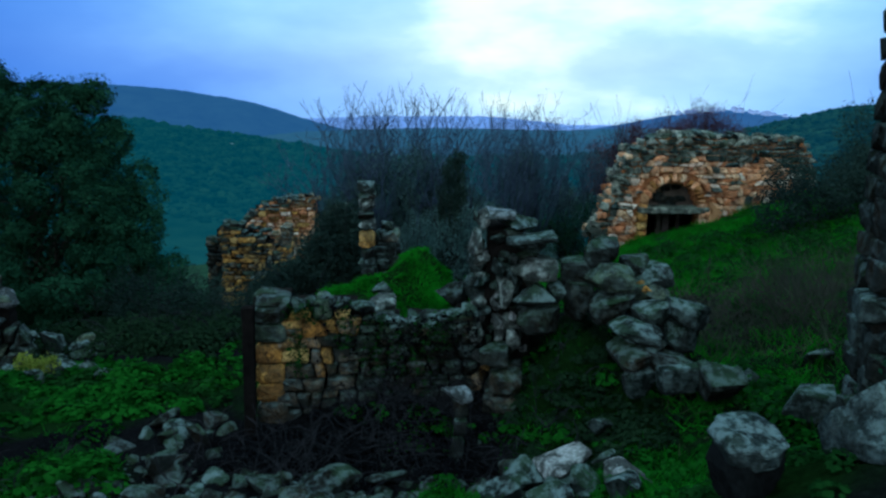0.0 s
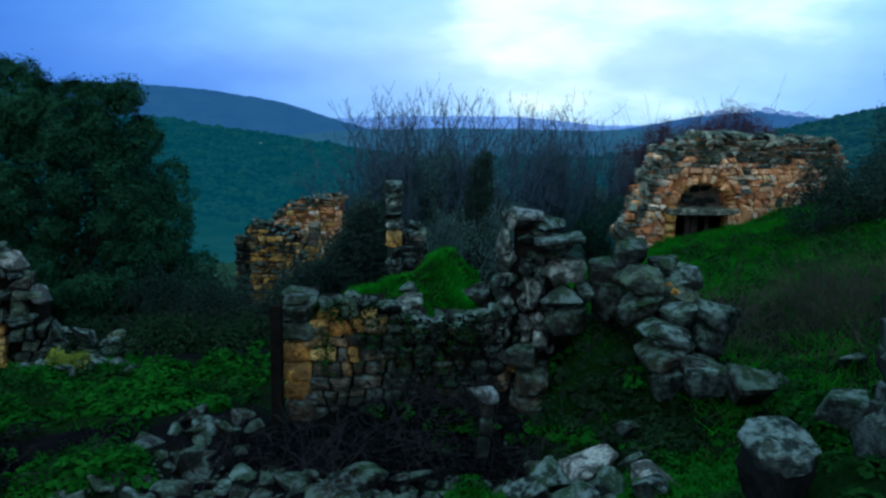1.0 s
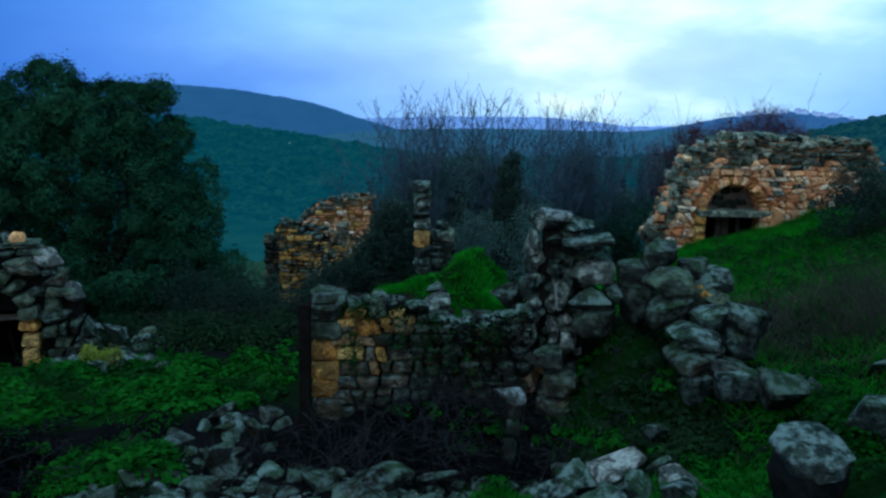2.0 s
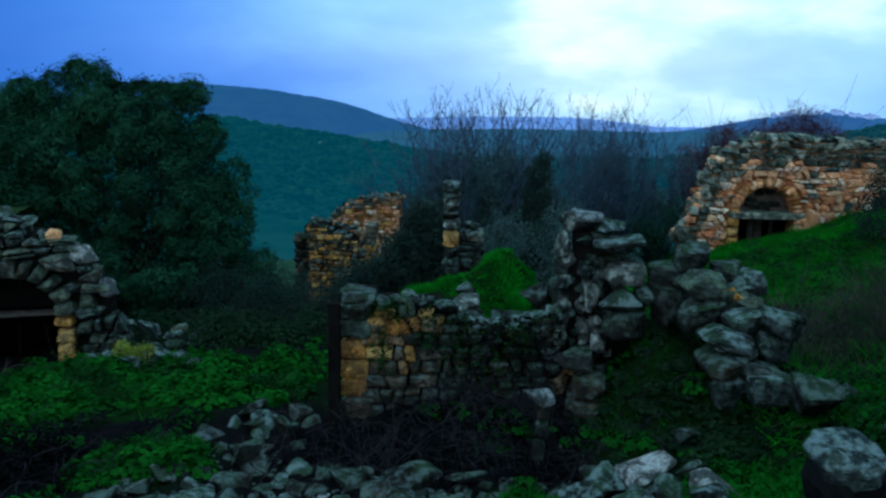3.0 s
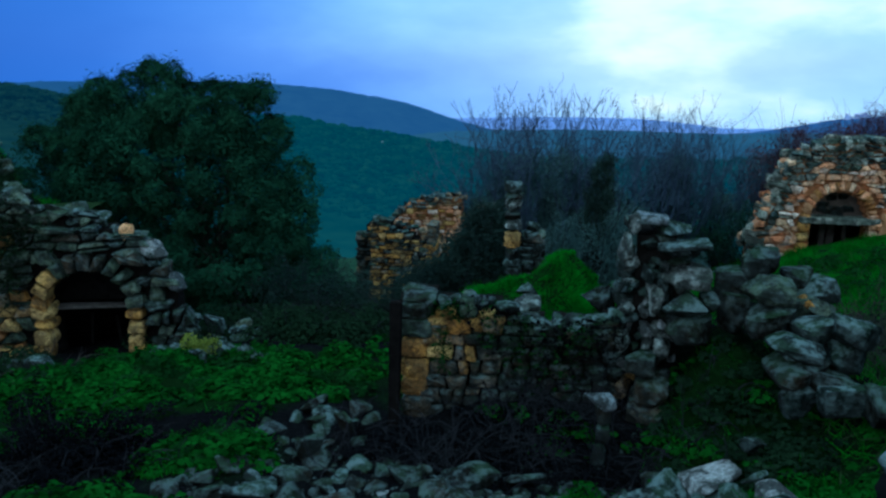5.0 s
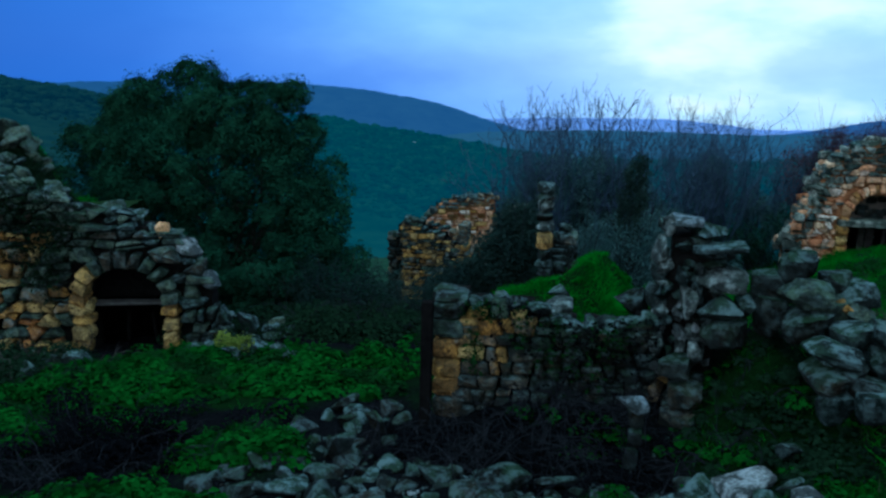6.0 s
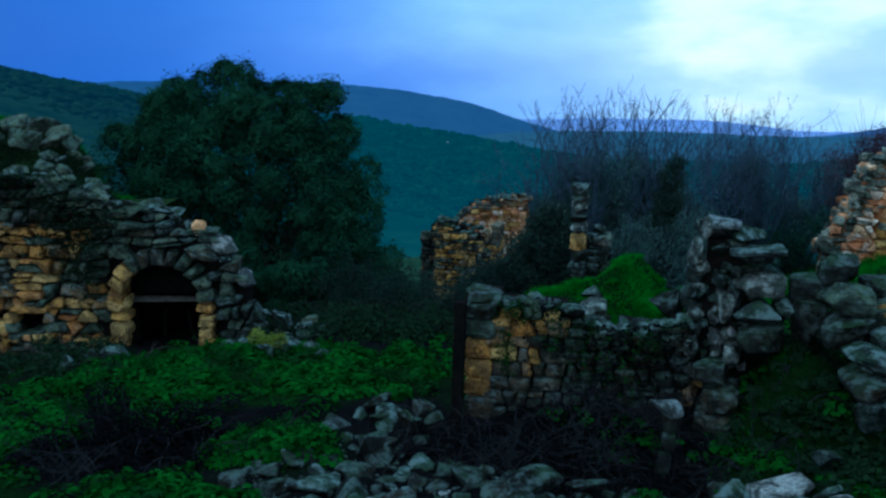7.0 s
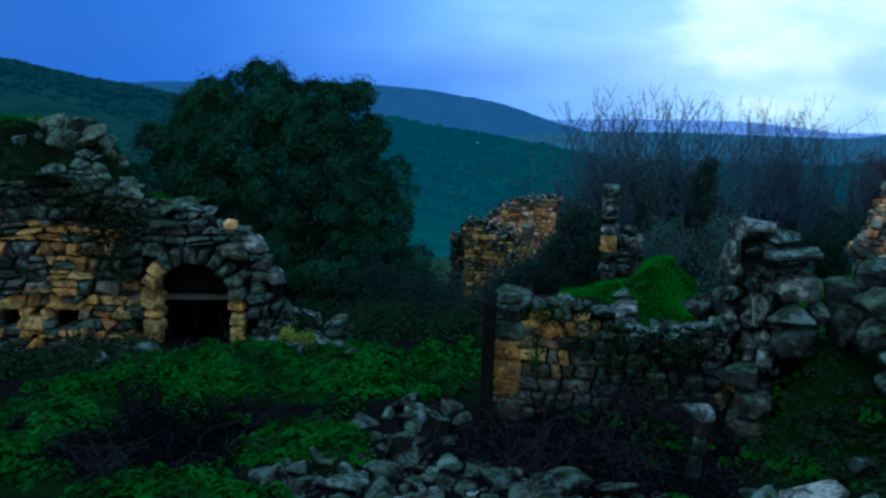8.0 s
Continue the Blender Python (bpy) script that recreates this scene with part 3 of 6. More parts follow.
def wall_core(thing, u0, u1, base, top, y0, y1, hole, material, step=0.07):
    """The packed earth and small stone inside a wall, open where the wall is open."""
    bm = bmesh.new()
    nu = max(2, int((u1 - u0) / step))
    lo, hi = base, max(top(u0 + (u1 - u0) * i / nu) for i in range(nu + 1))
    nz = max(2, int((hi - lo) / step))
    du, dz = (u1 - u0) / nu, (hi - lo) / nz
    solid = {}
    for i in range(nu):
        for j in range(nz):
            u, z = u0 + (i + 0.5) * du, lo + (j + 0.5) * dz
            if z < top(u) - 0.07 and not hole(u, z):
                solid[i, j] = 1
    pts = {}

    def v(i, j, k):
        if (i, j, k) not in pts:
            n = noise.noise(Vector((i * 0.7, j * 0.7, k * 9.0 + u0))) * 0.02
            pts[i, j, k] = bm.verts.new((u0 + i * du + n, (y0, y1)[k] + n, lo + j * dz + n))
        return pts[i, j, k]

    for i, j in solid:
        bm.faces.new((v(i, j, 0), v(i + 1, j, 0), v(i + 1, j + 1, 0), v(i, j + 1, 0)))
        bm.faces.new((v(i, j, 1), v(i, j + 1, 1), v(i + 1, j + 1, 1), v(i + 1, j, 1)))
        for di, dj, a, b in ((-1, 0, (0, 1), (0, 0)), (1, 0, (1, 0), (1, 1)), (0, -1, (0, 0), (1, 0)), (0, 1, (1, 1), (0, 1))):
            if (i + di, j + dj) not in solid:
                p, q = (i + a[0], j + a[1]), (i + b[0], j + b[1])
                bm.faces.new((v(*q, 0), v(*q, 1), v(*p, 1), v(*p, 0)))
    bmesh.ops.recalc_face_normals(bm, faces=bm.faces[:])
    return part("core", bm, material, thing)


def rubble_stone(outline, depth, bulge, rnd, material):
    """A rough wall stone with the given outline: broken edges, an uneven proud face. Returns mesh and middle."""
    n = len(outline)
    cut = []
    for k in range(n):
        p, q = outline[k], outline[(k + 1) % n]
        for t in (rnd.uniform(0.06, 0.2), rnd.uniform(0.8, 0.94)):
            cut.append((p[0] + t * (q[0] - p[0]), p[1] + t * (q[1] - p[1])))
    n = len(cut)
    cu, cz = sum(p[0] for p in cut) / n, sum(p[1] for p in cut) / n
    size = min(max(p[0] for p in cut) - min(p[0] for p in cut), max(p[1] for p in cut) - min(p[1] for p in cut))
    au, az = rnd.uniform(-0.16, 0.16), rnd.uniform(-0.22, 0.22)
    verts, faces = [], []
    for y, k, jit in ((depth, 0.9, 0.0), (0.35 * bulge, 1.0, 0.03), (-0.55 * bulge, 0.84, 0.05), (-bulge, 0.45, 0.08)):
        for p in cut:
            du, dz = (p[0] - cu) * k, (p[1] - cz) * k
            j = jit * size
            verts.append((du + rnd.uniform(-j, j), y + (au * du + az * dz if y < depth else 0) + rnd.uniform(-j, j), dz + rnd.uniform(-j, j)))
    verts.append((rnd.uniform(-0.05, 0.05) * size, -bulge * rnd.uniform(0.8, 1.2), rnd.uniform(-0.05, 0.05) * size))
    for r in range(3):
        for k in range(n):
            faces.append((r * n + k, r * n + (k + 1) % n, (r + 1) * n + (k + 1) % n, (r + 1) * n + k))
    for k in range(n):
        faces.append((3 * n + k, 3 * n + (k + 1) % n, 4 * n))
    me = bpy.data.meshes.new("stone")
    me.from_pydata(verts, [], faces)
    me.materials.append(material)
    return me, cu, cz


def rubble_face(thing, u0, u1, base, top, yface, depth, size, choose, rnd, hole=lambda u, z: False, rough=0.03, limit=300, gap=0.012, wild=0.3):
    """Rough courses on a wall's face: stones that fit against their neighbours, some split in two. size: mean width and height. choose(u, z) gives the material."""
    w, h = size
    peak = max(top(u0 + (u1 - u0) * i / 60) for i in range(61))
    lines = [base]
    while lines[-1] < peak + h:
        lines.append(lines[-1] + h * rnd.choice((0.7, 0.85, 1.0, 1.2, 1.4)))

    def course(k, u):
        return lines[k] + wild * h * 0.8 * noise.noise(Vector((u / (w * 2.2), k * 3.7, yface + u0)))

    count, rest_v, rest_f, rest_m, mats = 0, [], [], [], []
    for k in range(len(lines) - 1):
        u = u0 - rnd.uniform(0, 0.6) * w
        lean = 0.0
        while u < u1:
            step = w * rnd.choice((0.5, 0.7, 0.85, 1.0, 1.0, 1.3, 1.7))
            tilt = rnd.uniform(-wild, wild) * h * 0.7
            a, b = u, min(u + step, u1 + 0.1 * w)
            quads_ = [[(a - lean, course(k, a)), (b - tilt, course(k, b)), (b + tilt, course(k + 1, b)), (a + lean, course(k + 1, a))]]
            if rnd.random() < 0.22 and step > 0.6 * w:
                q, f = quads_[0], rnd.uniform(0.35, 0.65)
                m0 = (q[0][0] + f * (q[3][0] - q[0][0]), q[0][1] + f * (q[3][1] - q[0][1]))
                m1 = (q[1][0] + f * (q[2][0] - q[1][0]), q[1][1] + (f + rnd.uniform(-0.1, 0.1)) * (q[2][1] - q[1][1]))
                quads_ = [[q[0], q[1], m1, m0], [m0, m1, q[2], q[3]]]
            for q in quads_:
                cu, cz = sum(p[0] for p in q) / 4, sum(p[1] for p in q) / 4
                hh = abs(q[3][1] - q[0][1] + q[2][1] - q[1][1]) / 2
                if not u0 - 0.05 < cu < u1 + 0.05 or cz > top(cu) - 0.3 * hh or hole(cu, cz) or hole(cu - 0.3 * step, cz) or hole(cu + 0.3 * step, cz):
                    continue
                g = gap * rnd.uniform(0.5, 1.5)
                small = [(p[0] + (g if p[0] < cu else -g) + rnd.uniform(-0.05, 0.05) * hh, p[1] + (g if p[1] < cz else -g) + rnd.uniform(-0.09, 0.09) * hh) for p in q]
                # a break in the upper or lower edge
                e = rnd.choice((0, 2))
                p, r = small[e], small[e + 1]
                t = rnd.uniform(0.3, 0.7)
                small.insert(e + 1, (p[0] + t * (r[0] - p[0]), p[1] + t * (r[1] - p[1]) + (-1 if e == 0 else 1) * rnd.uniform(-0.02, 0.12) * hh))
                me, mu, mz = rubble_stone(small, depth, 0.12 * hh + rnd.uniform(0, 0.14) * hh, rnd, choose(cu, cz))
                y = yface + rnd.uniform(-rough, rough)
                if count < limit:
                    ob = new("stone", me)
                    ob.parent = thing
                    ob.location = (mu, y, mz)
                    count += 1
                else:
                    n, m = len(rest_v), me.materials[0]
                    if m not in mats:
                        mats.append(m)
                    rest_v += [(v.co.x + mu, v.co.y + y, v.co.z + mz) for v in me.vertices]
                    rest_f += [tuple(i + n for i in f.vertices) for f in me.polygons]
                    rest_m += [mats.index(m)] * len(me.polygons)
                    bpy.data.meshes.remove(me)
            u += step
            lean = tilt
    if rest_v:
        me = bpy.data.meshes.new("upper_rubble")
        me.from_pydata(rest_v, [], rest_f)
        for m in mats:
            me.materials.append(m)
        me.polygons.foreach_set("material_index", rest_m)
        tagged(part("upper_rubble", me, None, thing), kind="stuff")
    return count


# ---- plants ----
def leaf_mesh(name, centres, size, rnd, up=0.3, slim=0.55, vary=0.5, out=None):
    """One mesh of many separate four-sided leaves at the centres."""
    n = len(centres)
    nor = rnd.normal(size=(n, 3))
    nor[:, 2] = np.abs(nor[:, 2]) + up * 3
    if out is not None:
        nor = 0.55 * nor + 1.3 * out
    nor /= np.linalg.norm(nor, axis=1)[:, None]
    a = np.cross(nor, rnd.normal(size=(n, 3)))
    a /= np.linalg.norm(a, axis=1)[:, None] + 1e-9
    b = np.cross(nor, a)
    s = size * (1 + vary * rnd.uniform(-1, 1, size=(n, 1)))
    fold = nor * s * 0.12
    v = np.stack([centres - a * s * 0.5, centres + b * s * slim * 0.5 + fold, centres + a * s * 0.5, centres - b * s * slim * 0.5 + fold], 1).reshape(-1, 3)
    return quads(name, v, n)


def quads(name, v, n):
    me = bpy.data.meshes.new(name)
    me.vertices.add(n * 4)
    me.vertices.foreach_set("co", np.asarray(v, np.float32).ravel())
    me.loops.add(n * 4)
    me.loops.foreach_set("vertex_index", np.arange(n * 4, dtype=np.int32))
    me.polygons.add(n)
    me.polygons.foreach_set("loop_start", np.arange(0, n * 4, 4, dtype=np.int32))
    me.update(calc_edges=True)
    return me


def blade_mesh(name, roots, length, width, rnd, lean=0.5):
    """One mesh of many grass blades, each a narrow bent strip that tapers."""
    n = len(roots)
    d = rnd.normal(size=(n, 3)) * lean
    d[:, 2] = 1
    d /= np.linalg.norm(d, axis=1)[:, None]
    side = np.cross(d, rnd.normal(size=(n, 3)))
    side /= np.linalg.norm(side, axis=1)[:, None] + 1e-9
    ln = np.asarray(length).reshape(-1, 1) * rnd.uniform(0.5, 1.2, size=(n, 1))
    tip = roots + d * ln + np.stack([d[:, 0], d[:, 1], -0.35 * np.hypot(d[:, 0], d[:, 1])], 1) * ln * 0.5
    v = np.stack([roots - side * width, roots + side * width, tip + side * width * 0.25, tip - side * width * 0.25], 1).reshape(-1, 3)
    return quads(name, v, n)


def twig_mesh(name, lines):
    """Tapered three-sided branches. lines: (points, radius at the foot, radius at the tip)."""
    verts, faces = [], []
    for pts, r0, r1 in lines:
        n, start = len(pts), len(verts)
        for i, p in enumerate(pts):
            t = pts[min(i + 1, n - 1)] - pts[max(i - 1, 0)]
            t = t / (np.linalg.norm(t) + 1e-9)
            a = np.cross(t, (0.31, 0.87, 0.38))
            a /= np.linalg.norm(a) + 1e-9
            b = np.cross(t, a)
            r = r0 + (r1 - r0) * i / (n - 1)
            for k in range(3):
                verts.append((p + r * (math.cos(k * 2.094) * a + math.sin(k * 2.094) * b)).tolist())
            if i:
                for k in range(3):
                    q, w = start + (i - 1) * 3, start + i * 3
                    faces.append((q + k, q + (k + 1) % 3, w + (k + 1) % 3, w + k))
    me = bpy.data.meshes.new(name)
    me.from_pydata(verts, [], faces)
    return me


def shoot(rnd, foot, way, length, wander, n=6, rise=0.15):
    """The line of one growing branch."""
    p, d = np.array(foot, float), np.array(way, float)
    d /= np.linalg.norm(d)
    out = [p.copy()]
    for _ in range(n):
        d = d + rnd.normal(size=3) * wander
        d[2] += rise
        d /= np.linalg.norm(d)
        p = p + d * length / n
        out.append(p.copy())
    return out


# ---- low ruined wall with the ochre corner ----
def low_wall():
    rnd = random.Random(11)
    wall = empty("ruined_wall", -1.55, 6.35, -1.3, 4.0)
    tagged(wall, "low ruined stone wall with ochre corner blocks, its top broken and overgrown", "ruined wall")

    def top(u):
        return 1.3 + float(np.interp(u, [0, 0.28, 0.32, 0.75, 0.95, 1.2, 1.5, 1.85], [-0.27, -0.27, -0.34, -0.33, -0.43, -0.52, -0.50, -0.42]))

    wall_core(wall, 0.06, 1.85, -0.3, top, 0.15, 0.5, lambda u, z: False, CORE)
    # the dressed corner: a column of squared blocks, quoins turned in turn
    z = -0.1
    for i, h in enumerate((0.2, 0.16, 0.17, 0.17, 0.16, 0.14)):
        w = (0.26, 0.23, 0.24, 0.22, 0.27, 0.26)[i]
        m = (BROWN, OCHRE, OCHRE, OCHRE, TEAL, DARKST)[i]
        me, cu, cz = rubble_stone([(0.0, z), (w, z + rnd.uniform(0, 0.01)), (w + rnd.uniform(-0.01, 0.01), z + h), (0.004, z + h - rnd.uniform(0, 0.01))], 0.34, 0.015, rnd, m)
        ob = part("stone", me, None, wall)
        ob.location = (cu, 0.0, cz)
        if m is OCHRE:
            ob["label"] = "squared ochre corner block"
        z += h + 0.006

    def choose(u, z):
        if 0.28 < u < 0.75 and 0.45 < z < 0.85 and rnd.random() < 0.5:
            return OCHRE
        if u < 0.9 and z < 0.85:
            return rnd.choice((MIXED, MIXED, BROWN, BROWN, DARKST))
        return rnd.choice((DARKST, DARKST, BROWN, TEAL))

    rubble_face(wall, 0.25, 1.85, -0.25, top, 0.03, 0.26, (0.19, 0.12), choose, rnd, rough=0.02, gap=0.007)
    # cap stones
    stone(wall, (0.15, 0.24, 0.955), (0.30, 0.44, 0.085), DARKST, rnd, FINEBLOCKS, 3)
    u = 0.3
    while u < 1.8:
        w = rnd.uniform(0.12, 0.26)
        stone(wall, (u + w / 2, rnd.uniform(0.1, 0.2), top(u + w / 2) - 0.02), (w, rnd.uniform(0.2, 0.34), rnd.uniform(0.08, 0.14)), GREY, rnd, FINE, 14)
        u += w * 0.85
    grow = np.random.default_rng(13)
    n = 800
    cu = 1.85 - 1.35 * grow.random(n) ** 1.2
    cz = np.array([top(u) for u in cu]) + 0.05 - np.abs(grow.normal(0, 0.3, n))
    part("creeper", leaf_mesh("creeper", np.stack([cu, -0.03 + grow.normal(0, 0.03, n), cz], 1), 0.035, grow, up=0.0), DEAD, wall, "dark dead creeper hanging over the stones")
    # green weeds rooted in the joints
    n = 900
    spots = np.array([(0.36, 0.55, 0.04, 0.10), (0.42, 0.9, 0.10, 0.05), (0.75, 0.75, 0.05, 0.12), (1.0, 0.6, 0.10, 0.14), (1.3, 0.45, 0.12, 0.14), (1.5, 0.7, 0.08, 0.1)])[grow.integers(0, 6, n)]
    part("wall_weeds", leaf_mesh("wall_weeds", np.stack([spots[:, 0] + spots[:, 2] * grow.normal(size=n), -0.04 + grow.normal(0, 0.025, n), spots[:, 1] + spots[:, 3] * grow.normal(size=n)], 1), 0.035, grow), WEED, wall, "dim green weeds in the joints")
    # the end face round the corner, its shade put in as dark stones
    for j in range(7):
        stone(wall, (0.02, 0.36 + 0.05 * (j % 2), 0.1 + j * 0.135), (0.1, 0.26, 0.13), DARKST, rnd, FINEBLOCKS, 5)


low_wall()


def post():
    thing = part("wooden_post", box(0.10, 0.08, 1.16, 0.012), DARKWOOD, None)
    thing.matrix_world = pose(-1.585, 6.30, gz(-1.585, 6.30) + 0.54, 0, 1.2, 6)
    tagged(thing, "blackened upright wooden post beside the wall corner", "post")


DARKWOOD = plain_material("blackened_wood", (0.003, 0.003, 0.003), (0.012, 0.011, 0.010), 9)


# ---- door jamb pillar ----
def pillar():
    rnd = random.Random(12)
    thing = empty("stone_pillar", 0.62, 6.62, -1.45, -3.0)
    tagged(thing, "tall ruined pillar of stacked grey stones with pale lichen", "ruined wall")

    def top(u):
        return 1.45 + float(np.interp(u, [-0.36, -0.3, -0.25, 0.05, 0.1, 0.33], [-0.2, 0.2, 0.3, 0.3, -0.2, -0.3]))

    wall_core(thing, -0.26, 0.12, -0.3, top, 0.0, 0.8, lambda u, z: False, CORE)
    # big blocks stacked on the right: (x, y, z, width, height)
    rows = [(0.47, 6.60, 0.36, 0.27, 0.09), (0.62, 6.60, 0.28, 0.36, 0.14), (0.73, 6.42, 0.185, 0.42, 0.075), (0.71, 6.80, 0.07, 0.34, 0.16), (0.75, 6.49, -0.06, 0.41, 0.17),
            (0.75, 6.40, -0.26, 0.35, 0.19), (0.96, 6.54, -0.28, 0.17, 0.18), (0.80, 6.42, -0.50, 0.38, 0.26), (0.46, 6.36, -0.77, 0.28, 0.17),
            (0.54, 6.34, -0.99, 0.28, 0.21), (0.52, 6.33, -1.20, 0.34, 0.20)]
    for i, (x, y, z, w, h) in enumerate(rows):
        m = (BLUISH, GREY, GREY, DARKST, LICHEN, GREY, GREY, DARKST, DARKST, BROWN, BROWN)[i]
        ob = stone(thing, (x - 0.62, y - 6.62 + 0.1, z + 1.45), (w, 0.4, h), m, rnd, FINE if i in (1, 5, 6) else FINEBLOCKS, 5)
        if m is BLUISH:
            ob["label"] = "pale flat cap stone"
    # the lichened left edge: upright stones of all sizes, wedged with small ones
    z = -0.2
    while z < 1.74:
        h = rnd.uniform(0.11, 0.24)
        for u in (-0.30, -0.13, 0.0):
            if z > 1.42 and u > -0.2:
                continue
            m = rnd.choice((LICHEN, LICHEN, LICHEN, GREY, PALE)) if z > 0.45 and u < -0.05 else rnd.choice((LICHEN, GREY, DARKST)) if z > 0.5 else rnd.choice((BROWN, DARKST, DARKST, MIXED))
            stone(thing, (u + rnd.uniform(-0.04, 0.04), rnd.uniform(-0.10, 0.03), z + h / 2 + rnd.uniform(-0.05, 0.05)), (rnd.uniform(0.10, 0.20), 0.24, h * rnd.uniform(0.7, 1.25)), m, rnd, rnd.choice((SHARDS, FINEBLOCKS, FINE)), 16)
            stone(thing, (u + rnd.uniform(-0.09, 0.09), rnd.uniform(-0.08, 0.0), z + rnd.uniform(0, h)), (rnd.uniform(0.05, 0.09), 0.16, rnd.uniform(0.04, 0.09)), rnd.choice((LICHEN, PALE, DARKST)) if z > 0.5 else DARKST, rnd, SHARDS, 25)
        z += h * 0.9
    for i in range(16):
        stone(thing, (rnd.uniform(-0.18, 0.12), rnd.uniform(-0.02, 0.06), rnd.uniform(1.15, 1.68)), (rnd.uniform(0.12, 0.22), 0.2, rnd.uniform(0.07, 0.13)), rnd.choice((DARKST, DARKST, GREY)), rnd, rnd.choice((SHARDS, FINE)), 14)
    # small rubble in the base
    for i in range(22):
        stone(thing, (rnd.uniform(-0.25, 0.04), rnd.uniform(-0.16, -0.02), rnd.uniform(-0.15, 0.55)), (rnd.uniform(0.06, 0.14), 0.12, rnd.uniform(0.05, 0.1)),
              rnd.choice((MIXED, DARKST, DARKST, OCHRE)), rnd, FINEBLOCKS, 20)
    # the wall that runs back from it
    for i in range(26):
        stone(thing, (-0.3 + rnd.uniform(-0.06, 0.04), 0.15 + 0.6 * rnd.random(), 0.25 + 1.15 * rnd.random()), (0.16, rnd.uniform(0.15, 0.3), rnd.uniform(0.1, 0.18)), rnd.choice((LICHEN, GREY)), rnd, FINEBLOCKS, 8)


pillar()


# ---- tumbled stones beside the pillar: each lies loose ----
def loose(rows, group, label, seed, forms=FINE, mats=(GREY,), ground=False, deep=1.0, tilt=16):
    rnd = random.Random(seed)
    for x, y, z, w, h in rows:
        d = w * rnd.uniform(0.75, 1.05) * deep
        if ground:
            z = gz(x, y) + h * 0.28
        ob = stone(None, (x, y, z), (w, d, h), rnd.choice(mats), rnd, forms, tilt, "fallen_stone")
        tagged(ob, label, "stone", group)


PILE_TOP = [(1.32, 6.60, 0.06, 0.29, 0.24), (1.12, 6.66, -0.10, 0.26, 0.20), (1.35, 6.46, -0.11, 0.36, 0.22), (1.37, 6.32, -0.30, 0.38, 0.22), (1.12, 6.50, -0.33, 0.24, 0.32),
            (1.63, 6.68, -0.06, 0.24, 0.15), (1.76, 6.58, -0.12, 0.26, 0.17), (1.62, 6.54, -0.22, 0.26, 0.18), (1.77, 6.45, -0.25, 0.22, 0.15), (1.66, 6.22, -0.36, 0.31, 0.21)]
PILE_LOW = [(1.91, 6.10, -0.31, 0.34, 0.20), (1.49, 6.05, -0.43, 0.40, 0.15), (1.51, 5.95, -0.55, 0.42, 0.13), (1.89, 6.13, -0.52, 0.32, 0.26), (1.67, 5.88, -0.63, 0.36, 0.18),
            (1.76, 5.76, -0.68, 0.36, 0.21), (2.03, 5.56, -0.66, 0.29, 0.25), (1.52, 5.84, -0.74, 0.27, 0.26)]
loose(PILE_TOP, "tumbled wall stones", "dark grey weathered limestone tumbled in a heap", 21, mats=(GREY, TEAL, DARKST), forms=FINEBLOCKS, deep=1.2, tilt=9)
loose([(1.66, 6.46, -0.2, 0.16, 0.12)], "tumbled wall stones", "small ochre stone wedged in the heap", 19, mats=(OCHRE,))
loose(PILE_LOW, "tumbled wall stones", "blue-grey limestone block slumped down the heap", 22, mats=(GREY, GREY, DARKST), forms=FINEBLOCKS, deep=1.1, tilt=12)
FALLEN = [(1.22, 5.68, -0.93, 0.26, 0.13), (2.06, 5.06, -0.51, 0.27, 0.20), (2.55, 5.29, -0.38, 0.38, 0.34), (1.16, 5.33, -1.10, 0.18, 0.16), (3.06, 6.29, -0.50, 0.22, 0.18), (2.35, 5.9, 0, 0.2, 0.14)]
loose(FALLEN, "stones on the bank", "grey limestone lying in the grass", 23, ground=True, forms=SHARDS)
FRONT = [(0.89, 5.40, -1.07, 0.44, 0.26), (1.24, 4.90, -1.16, 0.34, 0.2)]
loose(FRONT, "pale stones", "pale flat-topped limestone lying among rubble", 24, mats=(PALE,), ground=True, forms=SHARDS, tilt=8)
FRONT2 = [(0.58, 5.38, -1.19, 0.34, 0.26), (0.40, 5.02, -1.25, 0.30, 0.22), (0.74, 5.06, -1.25, 0.20, 0.2), (1.0, 5.12, 0, 0.22, 0.2), (0.70, 4.72, 0, 0.30, 0.2), (1.16, 4.62, 0, 0.28, 0.2), (0.93, 4.86, 0, 0.15, 0.12)]
loose(FRONT2, "front rubble", "blue-grey angular limestone lying among rubble", 25, ground=True, forms=SHARDS, tilt=14)


def stub():
    rnd = random.Random(27)
    x, y = 0.13, 5.75
    thing = empty("stone_stub", x, y, gz(x, y))
    tagged(thing, "small stub of stacked stones with a pale slab on top", "ruined wall")
    z = -0.05
    for i in range(4):
        stone(thing, (rnd.uniform(-0.02, 0.02), 0, z + 0.08), (0.10, 0.14, 0.17), DARKST, rnd, FINEBLOCKS, 10)
        z += 0.155
    ob = stone(thing, (-0.02, 0, z + 0.05), (0.25, 0.22, 0.15), BLUISH, rnd, FINE, 12)
    ob["label"] = "pale blue-grey broken slab"


stub()
MOUND = [(0.08, 7.15, -0.45, 0.30, 0.24), (-0.64, 8.2, -0.8, 0.24, 0.16), (0.27, 7.1, -0.3, 0.2, 0.26), (-0.2, 7.6, -0.7, 0.18, 0.12)]
loose([(0.09, 7.05, -0.46, 0.33, 0.30), (0.3, 7.0, -0.36, 0.2, 0.26)], "stones on the mound", "dark rounded boulder between the mound and the pillar", 34, mats=(DARKST, GREY))
